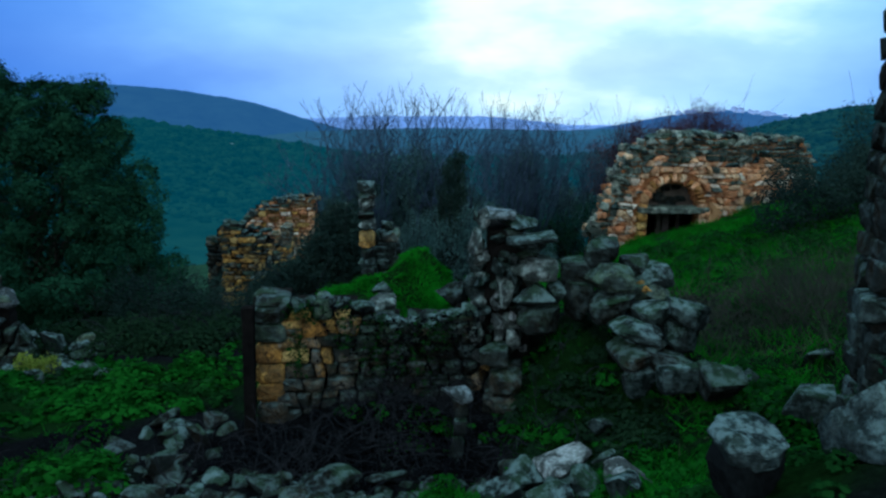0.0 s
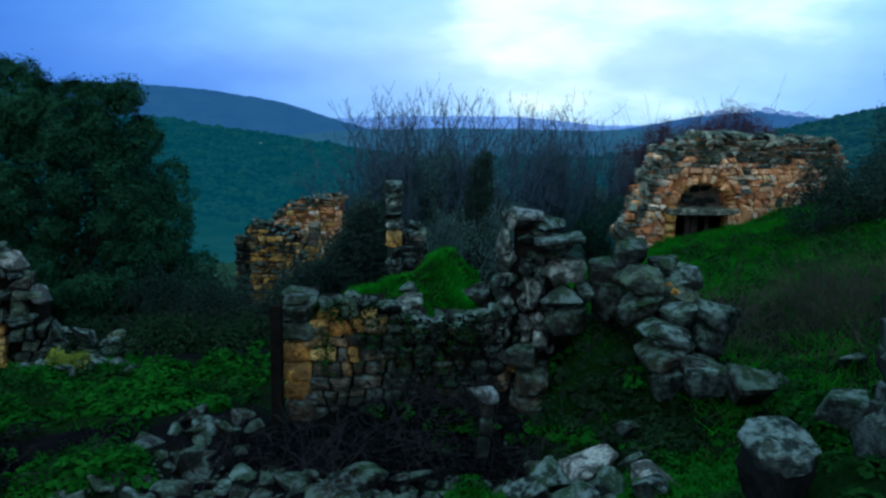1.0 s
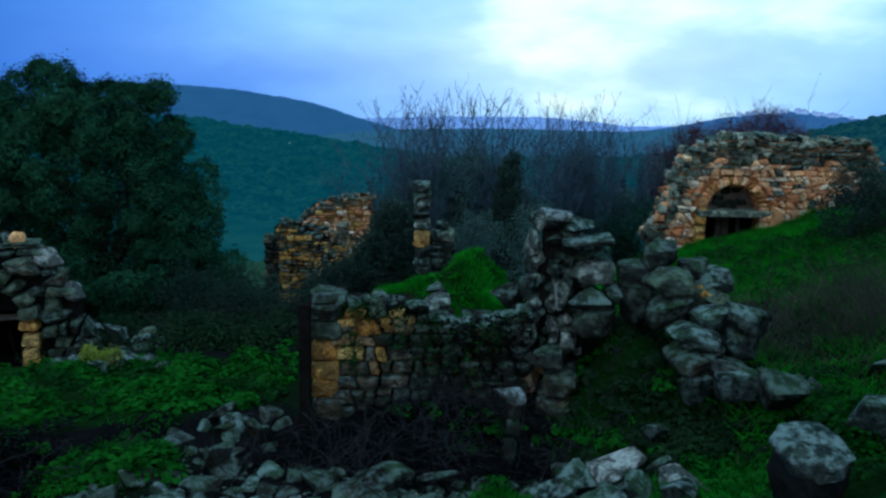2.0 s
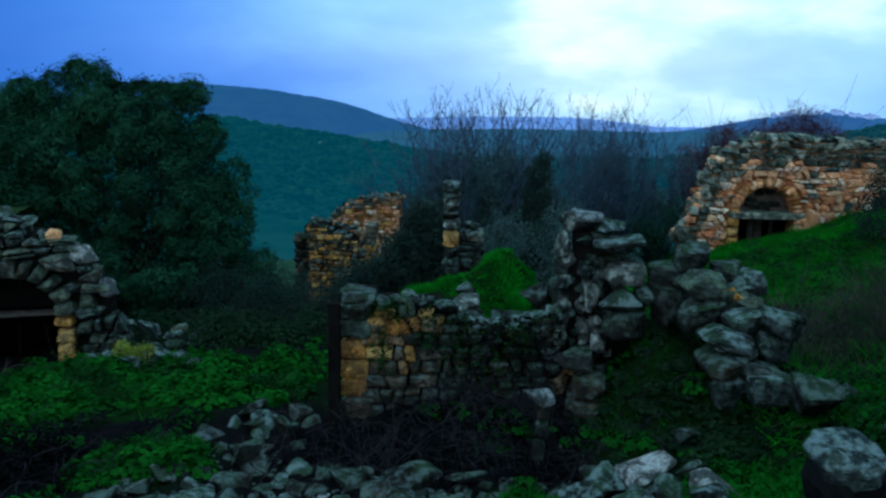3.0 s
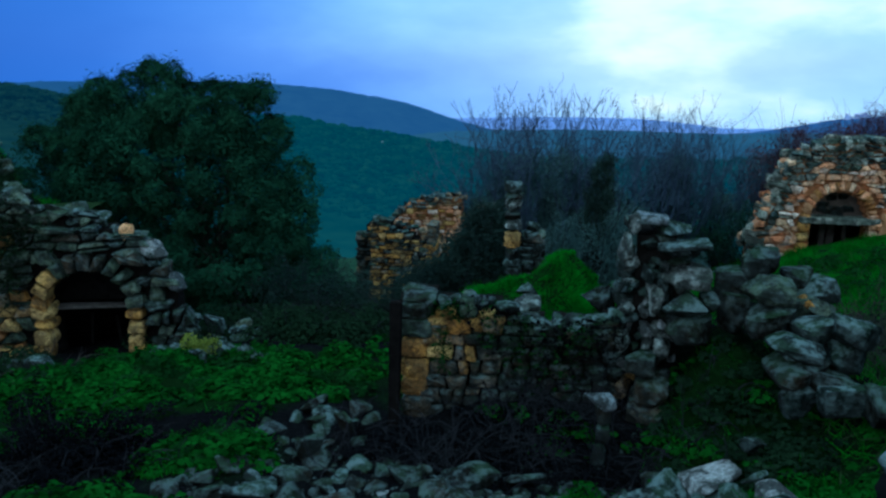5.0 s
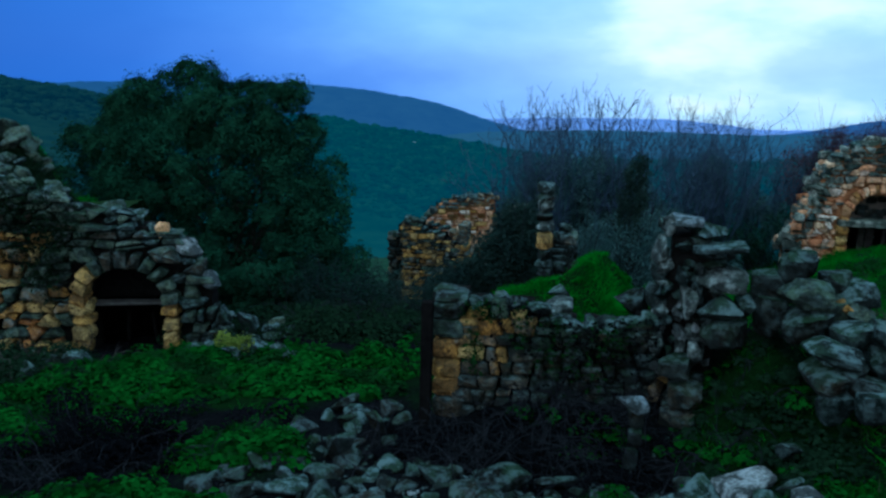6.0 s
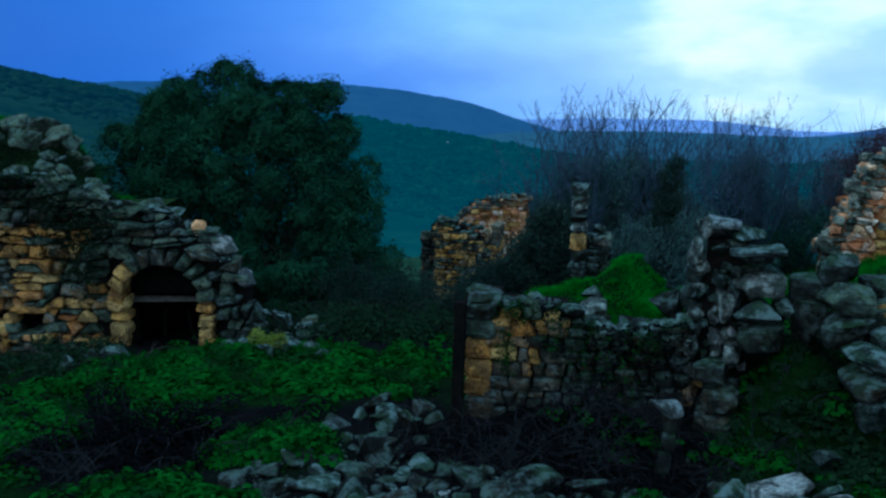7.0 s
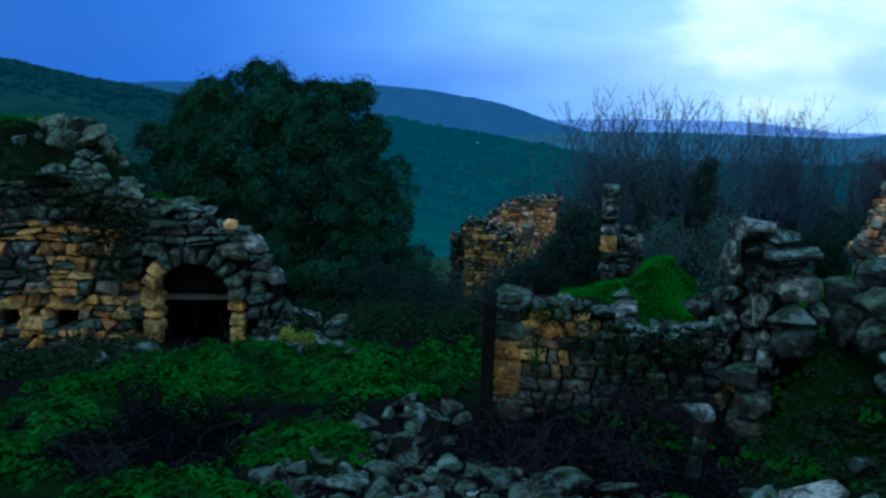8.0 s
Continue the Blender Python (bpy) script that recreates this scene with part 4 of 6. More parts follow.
loose([(-0.54, 7.1, -0.58, 0.28, 0.2)], "stones on the mound", "pale lichened stone in the mound grass", 35, mats=(LICHEN,))
loose(MOUND, "stones on the mound", "grey lichen-spotted stone on the grassy mound", 28, ground=True, mats=(GREY, LICHEN))
LEFTROCKS = [(-2.49, 6.79, 0, 0.26, 0.22), (-2.01, 6.73, 0, 0.24, 0.2), (-1.98, 6.11, 0, 0.2, 0.26), (-2.15, 5.7, 0, 0.24, 0.3), (-2.3, 6.3, 0, 0.18, 0.16), (-1.8, 5.9, 0, 0.16, 0.14)]
loose(LEFTROCKS, "stones by the corner", "dark blue-grey rock lying below the wall corner", 29, ground=True, forms=SHARDS, mats=(DARKST,))


def boulder(x, y, w, d, h, seed, label, sink=0.25, spin=0.0, form=0.95, under=0.3, slope=0.3):
    me = rock_mesh("boulder", seed, 4, form)
    s, c = math.sin(radians(spin)), math.cos(radians(spin))
    for v in me.vertices:
        near = -(v.co.x * s + v.co.y * c)
        t = float(soft(-v.co.z, -0.12, 0.4))
        v.co.x += -v.co.x * under * t + s * 0.14 * t
        v.co.y += -v.co.y * under * t + c * 0.14 * t
        v.co.z -= slope * max(0.0, near) * float(soft(v.co.z, -0.1, 0.3))
    ob = part("boulder", me, BOULDER, None)
    ob.matrix_world = Matrix.LocRotScale((x, y, gz(x, y) + h * (0.5 - sink)), Euler((0.05, 0.04, radians(spin))), (w, d, h))
    tagged(ob, label, "boulder")


def flat_boulder(x, y, w, d, h, seed, label):
    """A broken block: an uneven, nearly level top over sides that lean inwards to the foot."""
    rnd = random.Random(seed)
    n = 10
    bm = bmesh.new()
    rows = []
    for r, z, jit in ((0.45, 0.07, 0.10), (0.88, 0.02, 0.07), (1.0, -0.09, 0.06), (0.86, -0.25, 0.08), (0.5, -0.36, 0.08)):
        row = []
        for i in range(n):
            a = 2 * math.pi * (i + rnd.uniform(-0.25, 0.25)) / n
            k = (r + rnd.uniform(-jit, jit)) / max(abs(math.cos(a)), abs(math.sin(a))) ** 0.45
            row.append(bm.verts.new((0.5 * w * k * math.cos(a), 0.5 * d * k * math.sin(a), h * (z + rnd.uniform(-0.4, 0.4) * jit) + 0.06 * d * k * math.sin(a))))
        rows.append(row)
    bm.faces.new(rows[0])
    for a, b in zip(rows, rows[1:]):
        for i in range(n):
            bm.faces.new((a[i], b[i], b[(i + 1) % n], a[(i + 1) % n]))
    bmesh.ops.triangulate(bm, faces=bm.faces[:])
    bmesh.ops.bevel(bm, geom=[e for e in bm.edges if e.calc_face_angle(0) > 0.35], offset=0.006, segments=1, affect="EDGES", clamp_overlap=True)
    bmesh.ops.subdivide_edges(bm, edges=bm.edges[:], cuts=2)
    for v in bm.verts:
        v.co += v.normal * (0.007 * noise.fractal(v.co * 16 + Vector((seed, 0, 0)), 0.9, 2.0, 4))
    bmesh.ops.recalc_face_normals(bm, faces=bm.faces[:])
    thing = empty("boulder", x, y, gz(x, y), 12)
    tagged(thing, label, "boulder")
    ob = part("upper_rock", bm, BOULDER, thing)
    ob.location.z = h * 0.92
    # the shade under the boulder is put in as a near-black lower rock
    foot = part("lower_rock", rock_mesh("lower_rock", seed + 520, 2, 0.95), UNDERSHADE, thing, "blackish lower rock, coloured as the shaded underside of the boulder")
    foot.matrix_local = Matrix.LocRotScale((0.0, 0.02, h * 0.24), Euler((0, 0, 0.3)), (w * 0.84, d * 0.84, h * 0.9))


# near-black colour standing for shade below the flat boulder
UNDERSHADE = plain_material("undershade_rock", (0.003, 0.004, 0.004), (0.013, 0.015, 0.015), 16)
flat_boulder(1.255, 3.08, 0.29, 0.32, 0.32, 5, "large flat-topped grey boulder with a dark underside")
boulder(1.74, 3.0, 0.46, 0.48, 0.44, 502, "big rounded blue-grey boulder", 0.22, 60, form=0.6, slope=0.7)


# ---- scree of small stones in front of the low wall ----
def scree():
    rnd = random.Random(31)
    made, lying = 0, []
    while made < 115:
        x, y = rnd.uniform(-3.0, 1.0), rnd.uniform(4.4, 6.8)
        keep = 0.8 * math.exp(-((y - 5.15) / 0.42) ** 2) * (0.45 + 0.55 * math.sin(3.1 * x + 1.5 * y) ** 2) + 0.1 * math.exp(-(((x + 2.25) / 0.38) ** 2 + ((y - 6.0) / 0.6) ** 2))
        if rnd.random() > keep or float(turf(x, y)) > 0.6 or (x > -1.7 and y > 5.6):
            continue
        w = rnd.choice((0.10, 0.13, 0.17, 0.21, 0.25, 0.30, 0.36)) * rnd.uniform(0.85, 1.15)
        if any((x - a) ** 2 + (y - b) ** 2 < (0.40 * (w + c)) ** 2 for a, b, c in lying):
            continue
        lying.append((x, y, w))
        h = w * rnd.uniform(0.4, 0.75)
        m = PALE if rnd.random() < 0.04 and x > -1.8 else rnd.choice((GREY, DARKST, DARKST, DARKST, DARKST))
        ob = stone(None, (x, y, gz(x, y) - h * 0.02), (w, w * rnd.uniform(0.7, 1.1), h), m, rnd, rnd.choice((SHARDS, SHARDS, SHARDS, FINE)), 24, "rubble_stone", rnd.uniform(0, 360))
        tagged(ob, "pale broken limestone in the scree" if m is PALE else "blue-grey angular rubble stone in the scree", "stone", "scree stones")
        made += 1


scree()


def gravel():
    """Small broken stone between the larger pieces, one mesh."""
    rnd = random.Random(33)
    verts, faces = [], []
    made = 0
    while made < 260:
        x, y = rnd.uniform(-3.0, 1.3), rnd.uniform(4.4, 6.2)
        keep = 0.8 * math.exp(-((y - 5.1) / 0.6) ** 2) + 0.8 * math.exp(-(((x + 2.1) / 0.45) ** 2 + ((y - 5.8) / 0.7) ** 2))
        if rnd.random() > keep or float(turf(x, y)) > 0.55:
            continue
        form = MASTER[rnd.randrange(len(MASTER))] if rnd.random() < 0.5 else BLOCKS[rnd.randrange(len(BLOCKS))]
        k = rnd.uniform(0.018, 0.055)
        m = Matrix.LocRotScale((x, y, gz(x, y) + 0.01), Euler((rnd.uniform(0, 6), rnd.uniform(0, 6), rnd.uniform(0, 6))), (k, k * rnd.uniform(0.6, 1.0), k * rnd.uniform(0.5, 0.9)))
        n = len(verts)
        verts += [(m @ v.co).to_tuple() for v in form.vertices]
        faces += [tuple(i + n for i in f.vertices) for f in form.polygons]
        made += 1
    me = bpy.data.meshes.new("gravel")
    me.from_pydata(verts, [], faces)
    tagged(part("gravel", me, DARKST, None), "small broken grey stones between the scree", "gravel", kind="stuff")


gravel()


# ---- vaulted house on the left, half buried ----
def left_house():
    rnd = random.Random(41)
    V = 11.55
    c, s = math.cos(radians(16.97)), math.sin(radians(16.97))
    ox, oy = -0.07 - V * s, -0.01 + V * c
    house = empty("vaulted_house", ox, oy, 0.0, 16.97)
    tagged(house, "half-buried ruined stone house with an arched doorway and overgrown roof", "ruined house")
    base = -2.95

    def top(u):
        return float(np.interp(u, [-8.2, -6.3, -5.75, -5.35, -5.0, -4.67, -4.24, -3.7, -3.1, -2.75, -2.55, -2.38, -1.9, -1.2], [-0.1, -0.12, -0.12, -0.1, -0.12, -0.25, -0.5, -0.62, -0.74, -1.0, -1.45, -1.85, -2.15, -2.35]))

    def hole(u, z):
        if -4.2 < u < -3.13 and z < -1.86:
            return True
        if ((u + 3.665) / 0.535) ** 2 + ((z + 1.86) / 0.56) ** 2 < 1 and z >= -1.86:
            return True
        return (-5.78 < u < -5.37 or -6.56 < u < -6.25) and -2.3 < z < -2.0

    facade = wall_core(house, -8.2, -2.45, base, top, 0.17, 0.62, hole, CORE)
    facade.name = "facade"

    def near_arch(u, z):
        if hole(u, z):
            return True
        if z >= -1.9 and ((u + 3.665) / 0.78) ** 2 + ((z + 1.86) / 0.80) ** 2 < 1:
            return True
        return (-4.42 < u < -4.15 or -3.18 < u < -2.9) and z < -1.8

    def choose(u, z):
        warm = noise.noise(Vector((u * 1.3, z * 1.6, 4.2)))
        if u < -4.6 and z < -0.7 and warm > -0.12:
            return rnd.choice((OCHRE, OCHRE, OCHRE, ORANGE2, MIXED, TEAL))
        if u < -4.3 and z < -0.5:
            return rnd.choice((MIXED, TEAL, TEAL, BROWN, TEAL, LICHEN))
        if u < -4.3:
            return rnd.choice((BROWN, TEAL, DARKST, TEAL))
        return rnd.choice((TEAL, TEAL, GREY, BROWN) if u < -2.6 else (TEAL, GREY, DARKST))

    rubble_face(facade, -8.2, -2.25, base, top, 0.0, 0.34, (0.235, 0.155), choose, rnd, hole=near_arch, rough=0.07, gap=0.018, wild=0.7)
    # flat slabs over the two small openings, squared stones beside them
    for u, w in ((-5.57, 0.62), (-6.4, 0.5)):
        ob = stone(house, (u, 0.1, -1.94), (w, 0.36, 0.13), OCHRE, rnd, FINEBLOCKS, 2, "lintel_stone")
        for side in (-1, 1):
            for z in (-2.09, -2.24, -2.39):
                stone(house, (u + side * (w / 2 - 0.04), 0.12, z), (rnd.uniform(0.16, 0.22), 0.34, 0.15), rnd.choice((OCHRE, MIXED, TEAL)), rnd, FINEBLOCKS, 4, "jamb_stone")
        stone(house, (u, 0.2, -2.36), (w * 0.8, 0.4, 0.14), TEAL, rnd, FINEBLOCKS, 4, "sill_stone")
    # voussoirs of the arch
    n = 11
    for i in range(n):
        a = math.pi * (i + 0.5) / n
        m = OCHRE if i > n - 4 else (BROWN if 3 < i < 7 else TEAL)
        ob = stone(house, (-3.665 + 0.66 * math.cos(a), 0.12, -1.86 + 0.68 * math.sin(a)), (0.26, 0.44, 0.17), m, rnd, BLOCKS, 2, "arch_stone")
        ob.rotation_euler = (0, -a, 0)
    # jambs
    for side, u in ((-1, -4.29), (1, -3.03)):
        z = -2.6
        while z < -1.88:
            h = rnd.uniform(0.15, 0.22)
            stone(house, (u, 0.14, z + h / 2), (0.24 * rnd.uniform(0.9, 1.2), 0.42, h * 1.02), OCHRE, rnd, FINEBLOCKS, 2, "jamb_stone")
            z += h
    # tympanum fill, lintel board and the dark room behind
    bm = bmesh.new()
    pts = [bm.verts.new((-3.665 + 0.56 * math.cos(math.pi * i / 20), 0.5, -1.86 + 0.58 * math.sin(math.pi * i / 20))) for i in range(21)]
    f = bm.faces.new(pts)
    ext = bmesh.ops.extrude_face_region(bm, geom=[f])
    bmesh.ops.translate(bm, vec=(0, 0.1, 0), verts=[v for v in ext["geom"] if isinstance(v, bmesh.types.BMVert)])
    bmesh.ops.recalc_face_normals(bm, faces=bm.faces[:])
    part("tympanum", bm, DARK_INSIDE, house, "near-black rubble filling of the arch")
    bar = box(1.1, 0.2, 0.04, 0.010)
    ob = part("lintel", bar, OLDWOOD, house, "grey weathered wooden lintel")
    ob.location = (-3.665, 0.32, -1.90)
    for x, y, h in ((-3.82, 0.62, 0.5), (-3.42, 0.58, 0.46), (-3.3, 0.75, 0.5)):
        ob = part("broken_plank", box(0.05, 0.03, h, 0.006), DARKWOOD, house)
        ob.location = (x, y, -2.6 + h / 2)
        ob.rotation_euler = (0.05, rnd.uniform(-0.1, 0.1), 0)
    # near-black shells added behind the openings to keep them dark
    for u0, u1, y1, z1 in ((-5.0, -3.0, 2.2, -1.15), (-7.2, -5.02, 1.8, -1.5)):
        part("vault", room_shell(u0, u1, 0.6, y1, base, z1), DARK_INSIDE, house, "dark interior of the vault")
    # earth roof
    bm = bmesh.new()
    nu, nv = 44, 16
    grid = []
    for i in range(nu + 1):
        u = -8.4 + 4.25 * i / nu
        for j in range(nv + 1):
            w = 0.25 + 4.2 * j / nv
            rise = float(np.interp(u + 0.42 * w - 0.1, ROOF_U, ROOF_Z))
            z = top(max(u, -8.2)) - 0.08 + (rise - top(max(u, -8.2)) + 0.08) * float(soft(w, 0.1, 1.5)) - 2.6 * float(soft(w, 3.0, 4.45))
            z += 0.06 * noise.noise(Vector((u * 2.2, w * 2.2, 3)))
            grid.append(bm.verts.new((u, w, z)))
    for i in range(nu):
        for j in range(nv):
            a = i * (nv + 1) + j
            bm.faces.new((grid[a], grid[a + nv + 1], grid[a + nv + 2], grid[a + 1]))
    grit, heap = random.Random(44), []
    for i in range(130):
        w = grit.uniform(0.2, 1.5)
        u = -4.45 - 0.5 * w - grit.uniform(0.0, 0.7)
        if i > 118:
            u, w = grit.uniform(-6.5, -5.6), grit.uniform(0.9, 1.5)
        v = min(grid, key=lambda g: abs(g.co.x - u) + abs(g.co.y - w))
        if any((u - a) ** 2 + (w - b) ** 2 < 0.03 for a, b in heap):
            continue
        heap.append((u, w))
        k = grit.choice((0.2, 0.24, 0.28, 0.34, 0.42, 0.48)) * grit.uniform(0.9, 1.15)
        stone(house, (u, w, v.co.z + 0.04), (k, k * 0.9, k * grit.uniform(0.5, 0.8)), grit.choice((GREY, TEAL, TEAL)), grit, grit.choice((SHARDS, FINEBLOCKS)), 25, "roof_stone")
    roof = part("earth_roof", bm, ROOFTURF, house, "earth-covered roof with grass")
    # loose boulders along the broken edge
    rows = [(-4.7, -0.28, 0.37, 0.29), (-4.25, -0.5, 0.38, 0.2), (-3.78, -0.64, 0.36, 0.12),
            (-3.45, -0.58, 0.3, 0.12), (-3.25, -0.82, 0.24, 0.25), (-3.65, -0.52, 0.4, 0.14), (-4.02, -0.52, 0.34, 0.2), (-4.5, -0.38, 0.3, 0.24)]
    for u, z, w, h in rows:
        stone(house, (u, 0.28, z), (w, w * 0.9, h), GREY, rnd, FINE, 18, "roof_stone")
    for u, z, w, h, m, lab in ((-3.08, -0.78, 0.21, 0.24, ORANGE, "orange broken stone"), (-2.73, -1.04, 0.36, 0.33, PALE, "pale rounded stone"), (-2.46, -1.52, 0.32, 0.3, BLUISH, "pale blue-grey rounded stone"), (-2.62, -1.28, 0.24, 0.2, TEAL, "")):
        ob = stone(house, (u, 0.15, z), (w, w, h), m, rnd, SHARDS if m is ORANGE else FINE, 12, "roof_stone")
        if lab:
            ob["label"] = lab
    # broken slabs all along the sloping edge
    edge = random.Random(46)
    for i in range(26):
        u = -5.75 + 2.3 * (i + edge.random()) / 26
        k = edge.choice((0.22, 0.28, 0.34, 0.42))
        stone(house, (u, edge.uniform(0.05, 0.4), top(u) + edge.uniform(-0.06, 0.12)), (k, k * 0.8, k * edge.uniform(0.4, 0.7)), edge.choice((TEAL, GREY, LICHEN, TEAL)), edge, edge.choice((SHARDS, FINE)), 20, "roof_stone")
    # the end slumps down to the ground in loose stones
    slump = random.Random(45)
    for i in range(34):
        u = -2.45 + 1.35 * slump.random() ** 0.8
        z = max(float(np.interp(u, [-2.5, -2.0, -1.1], [-1.75, -2.12, -2.42])) - slump.uniform(0.0, 0.55), -2.75)
        k = slump.choice((0.16, 0.2, 0.26, 0.32))
        stone(house, (u, slump.uniform(-0.05, 0.5), z), (k * slump.uniform(0.9, 1.3), k, k * slump.uniform(0.55, 0.85)), slump.choice((TEAL, GREY, DARKST, GREY)), slump, slump.choice((FINE, SHARDS)), 22, "fallen_wall_stone")
    leaves = np.random.default_rng(42)
    # it hangs thickest over the upper wall beside the broken slope and down towards the arch
    spots = [(-7.6, -0.1, 0.5, 0.2), (-6.8, 0.0, 0.5, 0.22), (-6.0, 0.0, 0.4, 0.22), (-5.5, -0.15, 0.35, 0.25), (-5.0, -0.45, 0.28, 0.3), (-4.85, -0.85, 0.22, 0.3), (-4.5, -0.75, 0.25, 0.2), (-4.75, -1.3, 0.15, 0.3)]
    n = 4200
    pick = np.array(spots)[leaves.integers(0, len(spots), n)]
    cu = pick[:, 0] + pick[:, 2] * leaves.normal(size=n)
    cz = np.minimum(pick[:, 1] + pick[:, 3] * leaves.normal(size=n), np.array([top(u) for u in cu]) + 0.12)
    part("creeper", leaf_mesh("creeper", np.stack([cu, -0.06 + leaves.normal(0, 0.06, n), cz], 1), 0.055, leaves), WEEDDARK, house, "dark creeper hanging over the wall")
    # weeds on the slope above the wall
    n = 9000
    u, w = leaves.uniform(-8.3, -4.6, n), leaves.uniform(0.25, 1.6, n)
    low = np.array([top(max(q, -8.2)) for q in u]) - 0.08
    rise = np.interp(u + 0.42 * w - 0.1, ROOF_U, ROOF_Z)
    part("slope_growth", blade_mesh("slope_growth", np.stack([u, w, low + (rise - low) * soft(w, 0.1, 1.5)], 1), np.full(n, 0.16), 0.009, leaves, 0.8), WEEDDARK, house, "dark weeds on the slope of the roof")
    # tufts along the roof
    n = 9000
    u, w = leaves.uniform(-8.3, -5.0, n), leaves.uniform(1.3, 4.0, n)
    rise = np.interp(u + 0.42 * w - 0.1, ROOF_U, ROOF_Z) - 0.03
    part("roof_grass", blade_mesh("roof_grass", np.stack([u, w, rise - 2.6 * soft(w, 3.0, 4.45)], 1), np.full(n, 0.13), 0.007, leaves), GRASS, house, "green grass on the roof")


def box(w, d, h, bevel):
    bm = bmesh.new()
    bmesh.ops.create_cube(bm, size=1.0)
    bmesh.ops.scale(bm, vec=(w, d, h), verts=bm.verts)
    bmesh.ops.subdivide_edges(bm, edges=[e for e in bm.edges if e.calc_length() > 0.25], cuts=4)
    for v in bm.verts:
        v.co += Vector((0, noise.noise(v.co * 5) * bevel, noise.noise(v.co * 4 + Vector((7, 0, 0))) * bevel))
    bmesh.ops.bevel(bm, geom=[e for e in bm.edges if e.calc_face_angle(0) > 0.7], offset=bevel, segments=1, affect="EDGES")
    return bm


def room_shell(u0, u1, y0, y1, z0, z1):
    """Back, sides and vault of a room behind a facade, with thickness."""
    bm = bmesh.new()
    n = 12
    outer, inner = [], []
    for k, t in ((0, 0.25), (1, 0.0)):
        for y in (y0, y1 - 0.25 * k):
            ring = []
            for i in range(n + 1):
                a = math.pi * i / n
                ring.append(bm.verts.new(((u0 + u1) / 2 - (abs(u1 - u0) / 2 - 0.25 * k) * math.cos(a), y, z0 + (z1 - z0 - 0.25 * k) * math.sin(a) ** 0.6)))
            (outer, inner)[k].append(ring)
    for rings in (outer, inner):
        for i in range(n):
            bm.faces.new((rings[0][i], rings[0][i + 1], rings[1][i + 1], rings[1][i]))
        bm.faces.new(rings[1])
    bmesh.ops.recalc_face_normals(bm, faces=bm.faces[:])
    return bm


post()
ROOF_U, ROOF_Z = [-8.4, -5.6, -4.95, -4.65, -4.45, -4.2], [0.62, 0.55, 0.42, 0.05, -0.4, -0.8]
WEEDDARK = leaf_material("dark_creeper", (0.0044, 0.0099, 0.0055), (0.0165, 0.03575, 0.0154), 0.6, 0.2, 2.0)
# interior darkness of arch and vault, put into one near-black colour
DARK_INSIDE = plain_material("dark_inside_rubble", (0.002, 0.002, 0.002), (0.010, 0.010, 0.009))
ORANGE = stone_material("orange_limestone", [(0.1, (0.62, 0.27, 0.09)), (0.9, (0.80, 0.46, 0.20))], lichen=(0.8, 0.65, 0.42), lichen_amount=0.25, moss=0.0, dirtiness=0.1)
ORANGE2 = stone_material("burnt_orange_stone", [(0.1, (0.42, 0.17, 0.04)), (0.9, (0.62, 0.33, 0.10))], lichen_amount=0.15, moss=0.1, dirtiness=0.4)
ROOFTURF = plain_material("roof_earth", (0.006, 0.016, 0.006), (0.03, 0.055, 0.02), 7)
left_house()

END = [(-4.56, 9.15, -1.88, 0.42, 0.26), (-4.19, 9.00, -1.68, 0.28, 0.24), (-3.94, 8.95, -1.73, 0.28, 0.2), (-4.85, 9.20, -1.75, 0.34, 0.22), (-4.82, 8.86, -1.95, 0.4, 0.24),
       (-5.45, 9.25, -1.96, 0.40, 0.24), (-5.34, 9.42, -1.77, 0.34, 0.24), (-6.43, 8.21, -2.13, 0.34, 0.34), (-6.81, 7.78, -2.09, 0.26, 0.36), (-6.88, 8.43, -1.95, 0.5, 0.32)]
loose(END, "stones at the house foot", "grey limestone fallen at the foot of the house wall", 26, ground=True)


